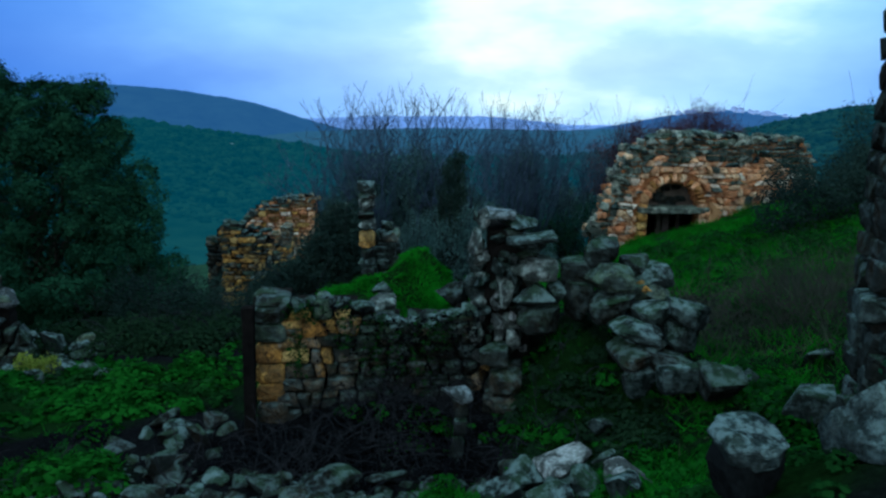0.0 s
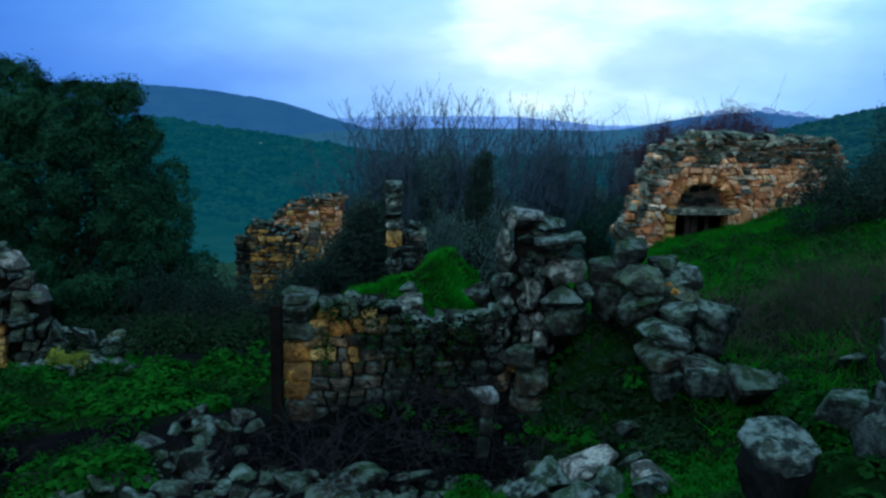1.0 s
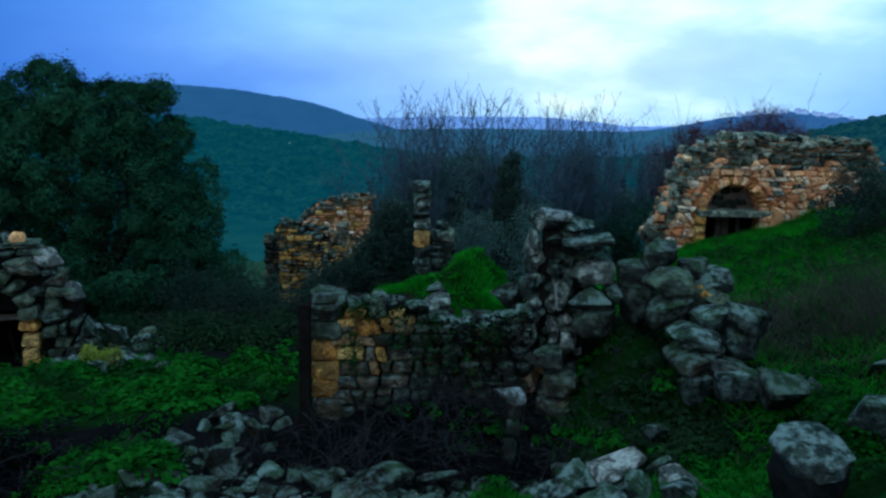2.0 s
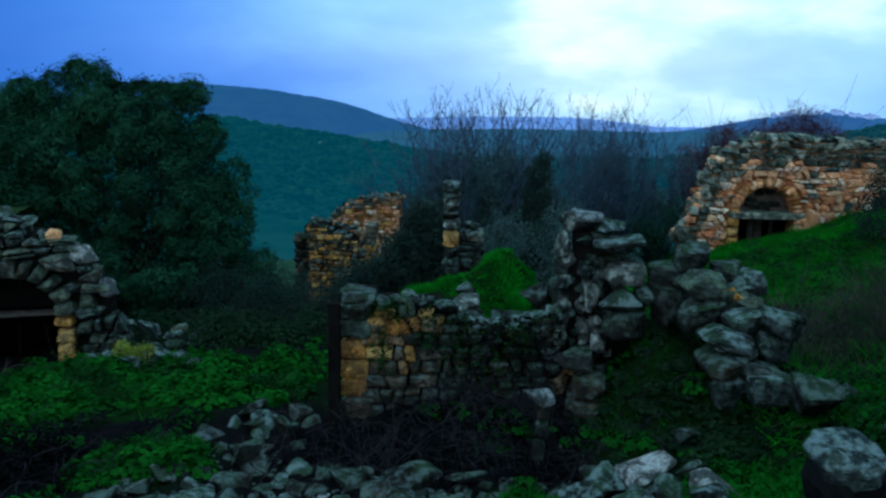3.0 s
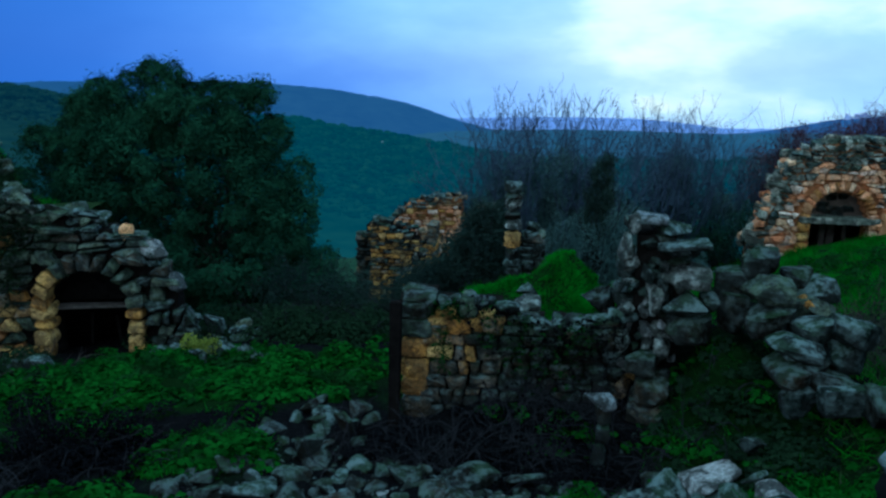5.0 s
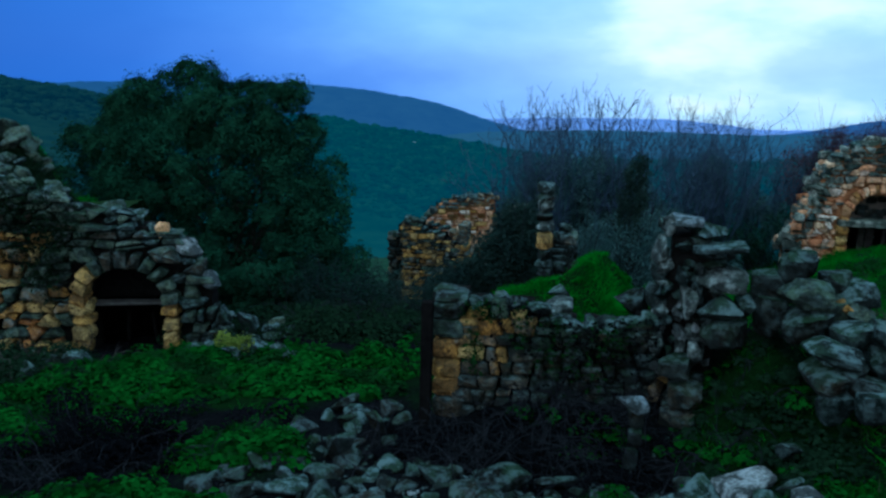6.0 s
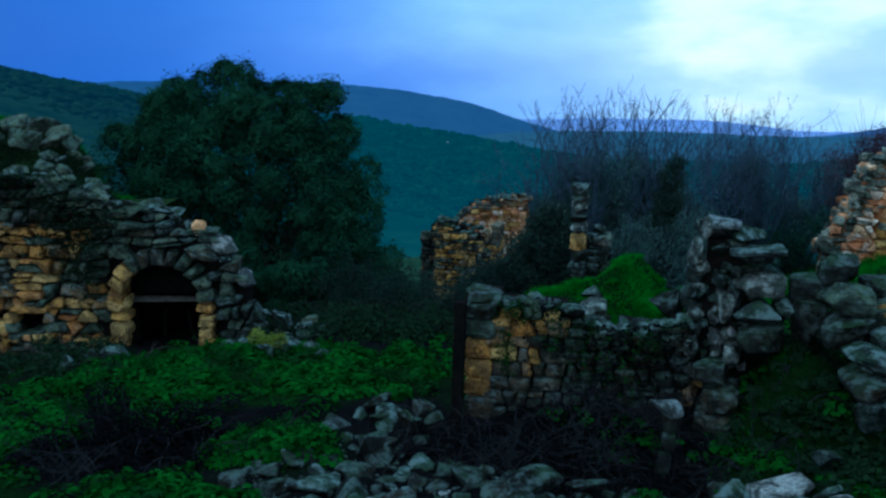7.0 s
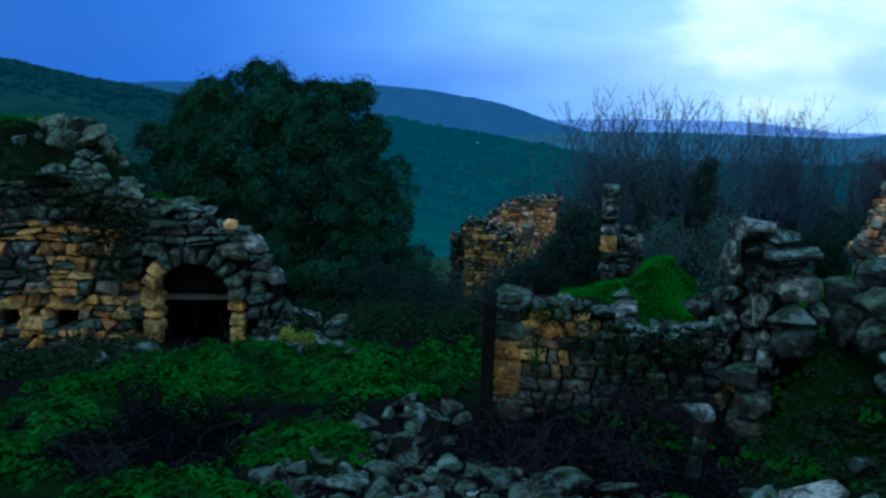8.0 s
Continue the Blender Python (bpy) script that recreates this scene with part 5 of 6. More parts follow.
# ---- house with the arched door on the right ----
def right_house():
    rnd = random.Random(51)
    house = empty("arched_house", 0, 18.2, 0, 0)
    tagged(house, "ruined rusty stone facade with an arched doorway and broken top", "ruined house")
    base = -3.1

    def top(u):
        return float(np.interp(u, [3.35, 3.6, 3.75, 3.92, 4.08, 4.2, 4.55, 5.0, 5.7, 6.7, 8.0, 8.25, 8.45], [-2.3, -1.9, -1.5, -1.1, -0.6, -0.3, -0.05, 0.08, 0.08, 0.0, -0.04, -0.4, -1.2]))

    def hole(u, z):
        if 4.62 < u < 5.84 and z < -1.62:
            return True
        return ((u - 5.2) / 0.56) ** 2 + ((z + 1.62) / 0.60) ** 2 < 1 and z >= -1.62

    facade = wall_core(house, 3.45, 8.4, base, top, 0.07, 0.7, hole, WARMCORE)
    facade.name = "facade"

    def near(u, z):
        if hole(u, z) or (z > -1.62 and ((u - 5.2) / 0.80) ** 2 + ((z + 1.62) / 0.86) ** 2 < 1):
            return True
        return (4.42 < u < 4.66 or 5.8 < u < 6.0) and z < -1.6 or (4.4 < u < 6.05 and -1.75 < z < -1.55)

    def choose(u, z):
        edge = top(u) - z
        if edge < 0.56 + 0.12 * math.sin(u * 5) or u > 7.85 or (u < 4.5 and edge < 0.7 and rnd.random() < 0.6):
            return rnd.choice((HOUSEGREY, HOUSEGREY, HOUSEGREY, GREY, TEAL))
        return rnd.choice((RUSTY, RUSTY, RUSTY, RUSTY, RUSTY, RUSTY, CREAM, CREAM, HOUSEGREY))

    rubble_face(facade, 3.42, 8.42, base + 0.2, top, 0.0, 0.3, (0.175, 0.112), choose, rnd, hole=near, rough=0.035, limit=300, gap=0.011, wild=0.75)
    n = 21
    for i in range(n):
        a = math.pi * (i + 0.5) / n
        ob = stone(house, (5.2 + 0.67 * math.cos(a), 0.14, -1.62 + 0.71 * math.sin(a)), (0.22, 0.4, 0.115), rnd.choice((RUSTY, ORANGE2, RENDER)), rnd, BLOCKS, 1, "arch_stone")
        ob.rotation_euler = (0, -a, 0)
    for u, m in ((4.5, OCHRE), (5.93, RUSTY)):
        z = -2.9
        while z < -1.72:
            h = rnd.uniform(0.2, 0.3)
            stone(house, (u, 0.12, z + h / 2), (0.26, 0.4, h), m, rnd, BLOCKS, 1, "jamb_stone")
            z += h
    bm = box(1.62, 0.42, 0.14, 0.02)
    ob = part("lintel", bm, HOUSEGREY, house, "long grey stone lintel")
    ob.location = (5.22, 0.14, -1.66)
    bm = bmesh.new()
    pts = [bm.verts.new((5.2 + 0.58 * math.cos(math.pi * i / 20), 0.42, -1.62 + 0.62 * math.sin(math.pi * i / 20))) for i in range(21)]
    f = bm.faces.new(pts)
    ext = bmesh.ops.extrude_face_region(bm, geom=[f])
    bmesh.ops.translate(bm, vec=(0, 0.15, 0), verts=[v for v in ext["geom"] if isinstance(v, bmesh.types.BMVert)])
    bmesh.ops.recalc_face_normals(bm, faces=bm.faces[:])
    part("tympanum", bm, TYMP, house, "dim grey filling of the arch")
    for i in range(14):
        a = rnd.uniform(0.1, 3.04)
        r = rnd.uniform(0.05, 0.46)
        stone(house, (5.2 + r * math.cos(a), 0.42, -1.6 + r * math.sin(a)), (0.22, 0.1, 0.13), DARKST, rnd, BLOCKS, 6)
    part("vault", room_shell(4.3, 8.2, 0.68, 4.5, base, -0.5), CORE, house, "dark interior behind the door")
    for x, w in ((5.05, 0.12), (5.5, 0.08), (5.22, 0.16)):
        ob = part("broken_plank", box(w, 0.04, 1.0, 0.008), OLDWOOD, house, "grey broken door board")
        ob.location = (x, 0.6, -2.35)
    # what is left of the render beside the door
    bm = bmesh.new()
    nu, nz, grid = 20, 24, {}
    for i in range(nu + 1):
        for j in range(nz + 1):
            u, z = 6.02 + 0.95 * i / nu, -2.9 + 1.65 * j / nz
            n = noise.noise(Vector((u * 3, z * 3, 5)))
            if 6.02 + 0.1 * n < u < 6.55 + 0.45 * n - 0.35 * (z + 2.4) and z < -1.35 + 0.3 * n:
                grid[i, j] = bm.verts.new((u, -0.07 + 0.02 * noise.noise(Vector((u * 5, z * 5, 1))), z))
    for i in range(nu):
        for j in range(nz):
            c = [(i, j), (i + 1, j), (i + 1, j + 1), (i, j + 1)]
            if all(k in grid for k in c):
                bm.faces.new([grid[k] for k in c])
    bmesh.ops.delete(bm, geom=[v for v in bm.verts if not v.link_faces], context="VERTS")
    ext = bmesh.ops.extrude_face_region(bm, geom=bm.faces[:])
    bmesh.ops.translate(bm, vec=(0, 0.07, 0), verts=[v for v in ext["geom"] if isinstance(v, bmesh.types.BMVert)])
    bmesh.ops.recalc_face_normals(bm, faces=bm.faces[:])
    part("render_patch", bm, RENDER, house, "patch of old orange-brown lime render")
    # ragged top
    u = 3.4
    while u < 8.3:
        w = rnd.uniform(0.1, 0.26)
        stone(house, (u + w / 2, rnd.uniform(0.05, 0.4), top(u + w / 2) - 0.03 + rnd.uniform(-0.02, 0.06)), (w, 0.4, rnd.uniform(0.06, 0.14)), rnd.choice((HOUSEGREY, HOUSEGREY, GREY)), rnd, BLOCKS, 16)
        u += w * 0.6
    # broken left end running back
    for i in range(60):
        t = rnd.random()
        u = 3.42 + 0.8 * t
        stone(house, (u + rnd.uniform(-0.1, 0.02), rnd.uniform(0.05, 0.6), max(base + 0.6, top(u) + rnd.uniform(-0.2, 0.03))), (rnd.uniform(0.16, 0.32), 0.3, rnd.uniform(0.1, 0.2)), rnd.choice((HOUSEGREY, HOUSEGREY, RUSTY)), rnd, BLOCKS, 15)


RENDER = plain_material("old_lime_render", (0.26, 0.13, 0.055), (0.52, 0.30, 0.14), 5)
CREAM = stone_material("cream_limestone", [(0.1, (0.682, 0.462, 0.308)), (0.9, (0.92, 0.836, 0.66))], lichen=(0.92, 0.92, 0.792), moss=0.0, lichen_amount=0.4, scale=0.7, dirtiness=0.15)
TYMP = plain_material("tympanum_rubble", (0.06, 0.05, 0.04), (0.18, 0.15, 0.12), 6)
right_house()


# ---- far ruin and the slender wall stump ----
def block_ruin(name, label, x, y, rz, u1, base, top, thick, size, mats, seed, core=CORE, grey=0.0):
    rnd = random.Random(seed)
    thing = empty(name, x, y, 0, rz)
    tagged(thing, label, "ruined wall")
    wall_core(thing, 0, u1, base, top, 0.1, thick - 0.06, lambda u, z: False, core)
    pick = lambda u, z: rnd.choice((GREY, TEAL, MIXED)) if top(u) - z < max(grey, size[1] * 1.1) else rnd.choice(mats)
    rubble_face(thing, 0, u1, base, top, 0.0, 0.26, size, pick, rnd, rough=0.03, limit=290, gap=0.014)
    z = base
    while z < top(0) - 0.05:
        h = size[1] * rnd.uniform(0.8, 1.3)
        for k in range(max(1, int(thick / 0.3))):
            for u in (0.04, u1 - 0.04):
                stone(thing, (u, 0.16 + k * 0.3, z + h / 2), (0.2, 0.3, h), pick(u, z), rnd, BLOCKS, 6)
        z += h
    u = 0
    while u < u1:
        w = size[0] * rnd.uniform(0.6, 1.2)
        stone(thing, (u + w / 2, rnd.uniform(0.1, thick - 0.1), top(u) - 0.02 + rnd.uniform(-0.02, 0.05)), (w, 0.3, size[1]), rnd.choice((GREY, DARKST, MIXED)), rnd, BLOCKS, 12)
        u += w * 0.85
    return thing


block_ruin("ruined_wall", "ruined ochre stone wall end standing among bushes", -4.46, 16.1, 0, 1.28, -3.6,
           lambda u: float(np.interp(u, [0, 0.15, 0.35, 0.55, 0.9, 1.28], [-1.70, -1.66, -1.70, -1.82, -1.92, -2.02])), 0.6, (0.16, 0.088), (OCHRE, OCHRE, MIXED, TEAL, LICHEN, OCHRE), 61)
# the shade on this side is put in by a darker choice of stones
block_ruin("ruined_wall", "shaded return of a ruined stone wall", -4.86, 16.4, 0, 0.42, -3.6, lambda u: float(np.interp(u, [0, 0.15, 0.2, 0.42], [-2.04, -2.0, -1.74, -1.68])), 0.5, (0.16, 0.11), (MIXED, DARKST, BROWN), 62)
block_ruin("ruined_wall", "higher ruined stone wall of rusty rubble with an uneven grey top", -4.3, 17.4, 3, 1.5, -3.7,
           lambda u: float(np.interp(u, [0, 0.12, 0.25, 0.5, 0.8, 1.3, 1.5], [-1.72, -1.62, -1.5, -1.40, -1.32, -1.30, -1.42])), 0.6, (0.17, 0.09), (RUSTY, CREAM, RUSTY, OCHRE), 63, WARMCORE, 0.2)
block_ruin("ruined_wall", "low grey-green remnant of a stone wall behind bushes", -2.55, 17.5, 0, 0.5, -3.7, lambda u: float(np.interp(u, [0, 0.1, 0.5], [-1.65, -1.5, -1.62])), 0.5, (0.18, 0.1), (TEAL, GREY, TEAL), 67)


def stump():
    rnd = random.Random(64)
    thing = empty("wall_stump", -1.13, 11.9, -2.6, 0)
    tagged(thing, "slender upright stump of stacked squared stones", "ruined wall")
    z = 0.0
    while z < 2.34:
        h = rnd.uniform(0.1, 0.2)
        m = OCHRE if 1.45 < z < 1.7 else rnd.choice((GREY, LICHEN, DARKST))
        w = rnd.uniform(0.2, 0.27)
        stone(thing, (rnd.uniform(-0.02, 0.02), 0, z + h / 2), (w, 0.34, h * 1.05), m, rnd, FINEBLOCKS, 4)
        z += h * 0.98


stump()
block_ruin("wall_stump", "low grey remnant of a stone wall", -0.97, 12.0, 0, 0.26, -2.6, lambda u: float(np.interp(u, [0, 0.26], [-0.85, -0.98])), 0.5, (0.2, 0.12), (GREY, DARKST), 65)
block_ruin("tall_wall", "tall dark ruined stone wall end at the edge of the bank", 2.56, 4.5, -12, 1.3, -0.9,
           lambda u: float(np.interp(u, [0, 0.25, 1.3], [2.0, 2.4, 2.9])), 0.6, (0.27, 0.17), (DARKST, GREY, DARKST), 66)


# ---- the evergreen oak behind the left house ----
def oak(x, y, seed):
    rnd = np.random.default_rng(seed)
    base = gz(x, y)
    tree = empty("evergreen_oak", x, y, base)
    tagged(tree, "large dense dark evergreen oak with a broad rounded crown", "tree")
    lines = []
    lobes = [(-0.75, 0.0, 3.8, 1.05), (-1.6, 0.0, 3.6, 0.95), (0.15, 0.2, 3.4, 1.1), (1.0, 0.1, 3.65, 0.85), (-2.3, 0.1, 2.8, 1.0), (-0.8, -0.7, 2.7, 1.25), (0.7, -0.6, 2.5, 1.25), (1.35, 0.2, 2.65, 0.95),
             (-3.0, -0.1, 1.9, 1.05), (-2.75, 0.1, 2.9, 0.85), (1.4, -0.4, 1.5, 1.1), (0.9, -1.1, 1.1, 1.15), (-0.9, -1.0, 1.3, 1.2), (2.0, 0.2, 0.6, 0.85), (2.4, -0.3, 0.0, 0.85), (0.2, 0.6, 2.2, 1.6), (-2.2, -0.5, 0.8, 1.0), (1.4, -1.0, 0.3, 1.0), (2.2, -0.9, 0.4, 0.95), (0.0, 0.0, 1.6, 1.5), (0.6, 0.1, 3.0, 1.3), (-1.3, 0.1, 2.6, 1.3), (1.6, -0.2, 1.9, 0.75), (2.8, -0.3, -0.3, 0.75), (2.05, 0.1, 0.8, 0.75), (-3.2, -0.6, 0.9, 0.9)]
    for lx, ly, lz, lr in lobes:
        foot = np.array([rnd.uniform(-0.15, 0.15), rnd.uniform(-0.15, 0.15), rnd.uniform(0.0, 0.5)])
        way = np.array([lx, ly, lz]) - foot
        line = shoot(rnd, foot, way, np.linalg.norm(way), 0.10, 8, 0.02)
        lines.append((line, 0.10, 0.025))
        for _ in range(7):
            lines.append((shoot(rnd, line[rnd.integers(4, 8)], rnd.normal(size=3) + (0, 0, 0.4), lr * 0.9, 0.2, 5), 0.022, 0.005))
    part("trunk", twig_mesh("trunk", [(shoot(rnd, (0, 0, -0.3), (0.05, 0, 1), 1.2, 0.08, 5), 0.26, 0.18), (shoot(rnd, (0.2, 0.1, -0.3), (0.3, 0, 1), 1.3, 0.08, 5), 0.2, 0.13)]), BARK, tree)
    part("limbwork", twig_mesh("limbwork", lines), BARK, tree)
    # leaf clumps over the outside of the lobes, spaced so that dark gaps stay between them
    heads = []
    lobes = [(a, b, c, 0.84 * r) for a, b, c, r in lobes]
    for lx, ly, lz, lr in lobes:
        for _ in range(int(110 * lr * lr)):
            d = rnd.normal(size=3)
            d /= np.linalg.norm(d)
            c = np.array([lx, ly, lz]) + d * lr * rnd.uniform(0.86, 1.0)
            inside = any((c[0] - a) ** 2 + (c[1] - b) ** 2 + (c[2] - e) ** 2 < (0.80 * r) ** 2 for a, b, e, r in lobes)
            if not inside and c[2] > -0.5 and all((c[0] - h[0][0]) ** 2 + (c[1] - h[0][1]) ** 2 + (c[2] - h[0][2]) ** 2 > 0.45 ** 2 for h in heads):
                heads.append((c, d))
    pts, outs = [], []
    for c, d in heads:
        axis = d * 0.6 + np.array((0, 0, 0.75))
        axis /= np.linalg.norm(axis)
        m = int(rnd.integers(900, 1300) * (1.7 if c[2] > 3.2 else 1.0))
        q = rnd.normal(size=(m, 3)) + axis * 0.75
        q /= np.linalg.norm(q, axis=1)[:, None]
        r = rnd.uniform(0.28, 0.46)
        far = rnd.uniform(0.55, 1.0, size=(m, 1)) ** 0.5
        spray = (rnd.random((m, 1)) < 0.2) * rnd.uniform(0, 0.35, size=(m, 1)) * np.abs(np.sin(q[:, :1] * 11 + q[:, 1:2] * 9))
        lump = 1 + 0.22 * np.sin(q[:, :1] * 6 + c[0] * 9) * np.sin(q[:, 2:] * 5 + c[2] * 7)
        pts.append(c + q * r * far * lump * (1, 1, 0.85) + axis * r * spray + np.array((0, 0, 1.0)) * r * spray * 0.6)
        outs.append(q * 0.9 + axis * 0.35)
    # the thin dark inside
    for lx, ly, lz, lr in lobes:
        q = rnd.normal(size=(1800, 3))
        q /= np.linalg.norm(q, axis=1)[:, None]
        pts.append(np.array([lx, ly, lz]) + q * lr * rnd.uniform(0.3, 0.8, size=(1800, 1)))
        outs.append(q)
    pts = np.concatenate(pts)
    part("crown", leaf_mesh("crown", pts, 0.058, rnd, up=0.1, out=np.concatenate(outs)), OAK, tree)


oak(-7.7, 14.8, 71)


YELLOW = leaf_material("yellow_leaves", (0.05, 0.09, 0.01), (0.25, 0.30, 0.05))


# ---- bare thicket and bushes ----
def bare_shrub(x, y, tall, wide, stems, seed, label, material=TWIG, under=0, budded=None, leafmat=DRY, name="bare_shrub", lean=0.35, level=0.5, twigs=0.0125):
    """Many stems from one foot that fork three times, ending in short knobbly shoots."""
    rnd = np.random.default_rng(seed)
    base = gz(x, y)
    thing = empty(name, x, y, base)
    tagged(thing, label, "shrub")
    stem, twig, tips = [], [], []

    def fork(line, radius, length, depth):
        """Shoots that leave a branch near its end and along its upper half."""
        n = len(line)
        for k in range(2 if depth else 3):
            i = n - 1 if k == 0 else int(rnd.integers(n // 2, n))
            way = line[i] - line[i - 1]
            way = way / (np.linalg.norm(way) + 1e-9) + rnd.normal(size=3) * (0.42, 0.42, 0.15)
            sub = shoot(rnd, line[i], way, length * rnd.uniform(0.6, 1.15), 0.17, 5, 0.14)
            twig.append((sub, radius, radius * 0.6))
            tips.extend(sub[1:])
            for _ in range(2):
                spur = shoot(rnd, sub[int(rnd.integers(1, 6))], rnd.normal(size=3) * (0.8, 0.8, 0.4) + (0, 0, 0.5), length * rnd.uniform(0.15, 0.3), 0.2, 2, 0.1)
                twig.append((spur, radius * 0.6, radius * 0.5))
            if depth < 2:
                fork(sub, radius * 0.72, length * 0.66, depth + 1)

    for _ in range(stems):
        a, q = rnd.uniform(0, 2 * math.pi), rnd.random() ** 0.6
        foot = (wide * 0.4 * q * math.cos(a), wide * 0.3 * q * math.sin(a), -0.1)
        ln = tall * rnd.uniform(0.46, 0.70) * (1 - 0.12 * q)
        line = shoot(rnd, foot, (math.cos(a) * q * lean, math.sin(a) * q * lean, 1), ln, 0.09, 8, 0.07)
        stem.append((line, rnd.uniform(0.022, 0.034), 0.014))
        fork(line, twigs, tall * 0.20, 0)
    part("branchwork", twig_mesh("branchwork", stem), material, thing)
    part("brushwood", twig_mesh("brushwood", twig), material, thing)
    if under:
        lumps = rnd.normal(size=(70, 3)) * (wide * 0.30, wide * 0.2, 0) + np.abs(rnd.normal(size=(70, 3))) * (0, 0, tall * 0.36)
        lumps[:, 2] = np.minimum(lumps[:, 2], tall * level * (1 - 0.3 * np.abs(lumps[:, 0]) / wide))
        p = lumps[rnd.integers(0, 70, under)] + rnd.normal(size=(under, 3)) * (0.14, 0.14, 0.2)
        part("undergrowth", leaf_mesh("undergrowth", p, 0.05, rnd, up=0.05), leafmat, thing, "dark tangled undergrowth")
    if budded is not None:
        t = np.array(tips)
        t = t[rnd.integers(0, len(t), 16000)] + rnd.normal(size=(16000, 3)) * 0.09
        part("budding", leaf_mesh("budding", t, 0.04, rnd), budded, thing)
    return thing


bare_shrub(-2.05, 18.7, 4.7, 1.3, 15, 81, "bare grey-twigged shrub in a winter thicket", under=21600)
bare_shrub(-1.35, 18.6, 5.2, 1.3, 20, 89, "tall bare shrub with upright grey shoots", under=33600, level=0.6)
bare_shrub(-0.6, 19.0, 5.2, 1.5, 22, 82, "tall bare shrub with upright grey shoots", under=38400, level=0.6)
bare_shrub(0.3, 18.8, 4.4, 1.3, 17, 83, "tall bare shrub with upright grey shoots", under=36000)
bare_shrub(1.0, 19.0, 3.8, 1.0, 8, 90, "thin bare shrub with upright grey shoots", under=21600, level=0.4)
bare_shrub(2.0, 20.2, 4.7, 0.7, 60, 84, "bare rounded tree-like shrub in winter", under=33600, lean=0.55, level=0.6, twigs=0.009)
bare_shrub(3.0, 20.5, 3.3, 1.4, 20, 85, "bare grey-twigged shrub in a winter thicket", under=16800)
bare_shrub(-2.6, 18.6, 3.9, 1.2, 11, 86, "bare grey-twigged shrub in a winter thicket", under=12000)
bare_shrub(5.2, 22.0, 3.3, 1.8, 23, 87, "bare shrub with rust-red winter buds", under=3000, budded=RUST)
bare_shrub(6.8, 22.6, 3.2, 2.0, 23, 88, "bare shrub with rust-red winter buds", under=3000, budded=RUST)


def bush(x, y, lumps, seed, label, material, leaf=0.04, n=24000, stems=30, name="bush"):
    """A dense bush: lumps (dx, dy, dz, radius) filled with small leaves on thin stems."""
    rnd = np.random.default_rng(seed)
    base = gz(x, y)
    thing = empty(name, x, y, base)
    tagged(thing, label, "bush")
    lines = []
    for i in range(stems):
        dx, dy, dz, r = lumps[i % len(lumps)]
        tip = np.array([dx, dy, dz]) + rnd.normal(size=3) * r * 0.7
        foot = np.array([dx * 0.6, dy * 0.6, -0.1]) + rnd.normal(size=3) * (0.12, 0.12, 0)
        w = tip - foot
        lines.append((shoot(rnd, foot, w, np.linalg.norm(w) * 1.15, 0.16, 6, 0.05), 0.012, 0.003))
    part("branchwork", twig_mesh("branchwork", lines), BRAMBLE, thing)
    vol = np.array([r ** 2 for *_, r in lumps])
    which = rnd.choice(len(lumps), n, p=vol / vol.sum())
    L = np.array(lumps)[which]
    d = rnd.normal(size=(n, 3))
    d /= np.linalg.norm(d, axis=1)[:, None]
    wob = 1 + 0.25 * np.sin(d[:, :1] * 7 + L[:, :1] * 5) * np.sin(d[:, 2:] * 6)
    p = L[:, :3] + d * L[:, 3:] * rnd.uniform(0.3, 1.0, size=(n, 1)) ** 0.7 * wob
    part("foliage", leaf_mesh("foliage", p, leaf, rnd, up=0.1), material, thing)
    return thing


bush(-2.0, 13.4, [(-0.1, 0, 0.6, 0.85), (0.25, 0, 1.2, 0.68), (-0.6, 0, 0.5, 0.6), (0.3, 0.1, 1.7, 0.42), (0.8, 0, 0.6, 0.6), (-1.0, 0, 0.2, 0.5)], 91, "dark bramble bush in front of the far ruin", HEDGE, leaf=0.05, n=60000, stems=60)
bush(0.1, 17.0, [(0, 0, 0.6, 0.5), (0.05, 0, 1.2, 0.45), (0.0, 0, 1.75, 0.42), (0.1, 0, 2.25, 0.38), (0.12, 0, 2.7, 0.3), (0.22, 0, 3.0, 0.18)], 92, "dark ivy-covered stump standing in the thicket", HEDGE, n=22000)
bush(-0.8, 16.2, [(0, 0, 0.6, 0.8), (0.9, 0.2, 0.8, 0.8), (1.8, 0.3, 0.7, 0.8), (2.6, 0.5, 0.5, 0.7), (0.4, 0, 1.4, 0.5), (1.5, 0.3, 1.5, 0.5)], 93, "brown tangled thicket of dry shrubs", DRY, n=26000, stems=80)
bush(7.2, 14.6, [(0, 0, 0.4, 0.6), (0.7, 0, 0.5, 0.65), (1.4, -0.2, 0.45, 0.7), (0.6, 0, 0.8, 0.4), (0.7, -0.8, 0.2, 0.7), (1.5, -1.0, 0.2, 0.8)], 94, "dark thorny hedge on the grassy bank", HEDGE, n=42000)
bush(6.45, 12.6, [(-1.05, 0.2, 0.1, 0.5), (-0.8, 0.6, 0.5, 0.45), (0, 0, 0.3, 0.55), (0.6, 0.2, 0.5, 0.6), (-0.5, 0.1, 0.2, 0.45), (0.2, 0.5, 0.7, 0.5), (1.1, 0.1, 0.4, 0.6)], 133, "dark thorny hedge on the grassy bank", HEDGE, n=24000)
bush(9.6, 17.0, [(0, 0, 0.6, 0.9), (1.0, 0, 1.0, 1.0), (-0.6, 0.4, 0.9, 0.7), (0.4, 0, 1.6, 0.8)], 95, "dark evergreen bushes beside the house", HEDGE, n=22000)
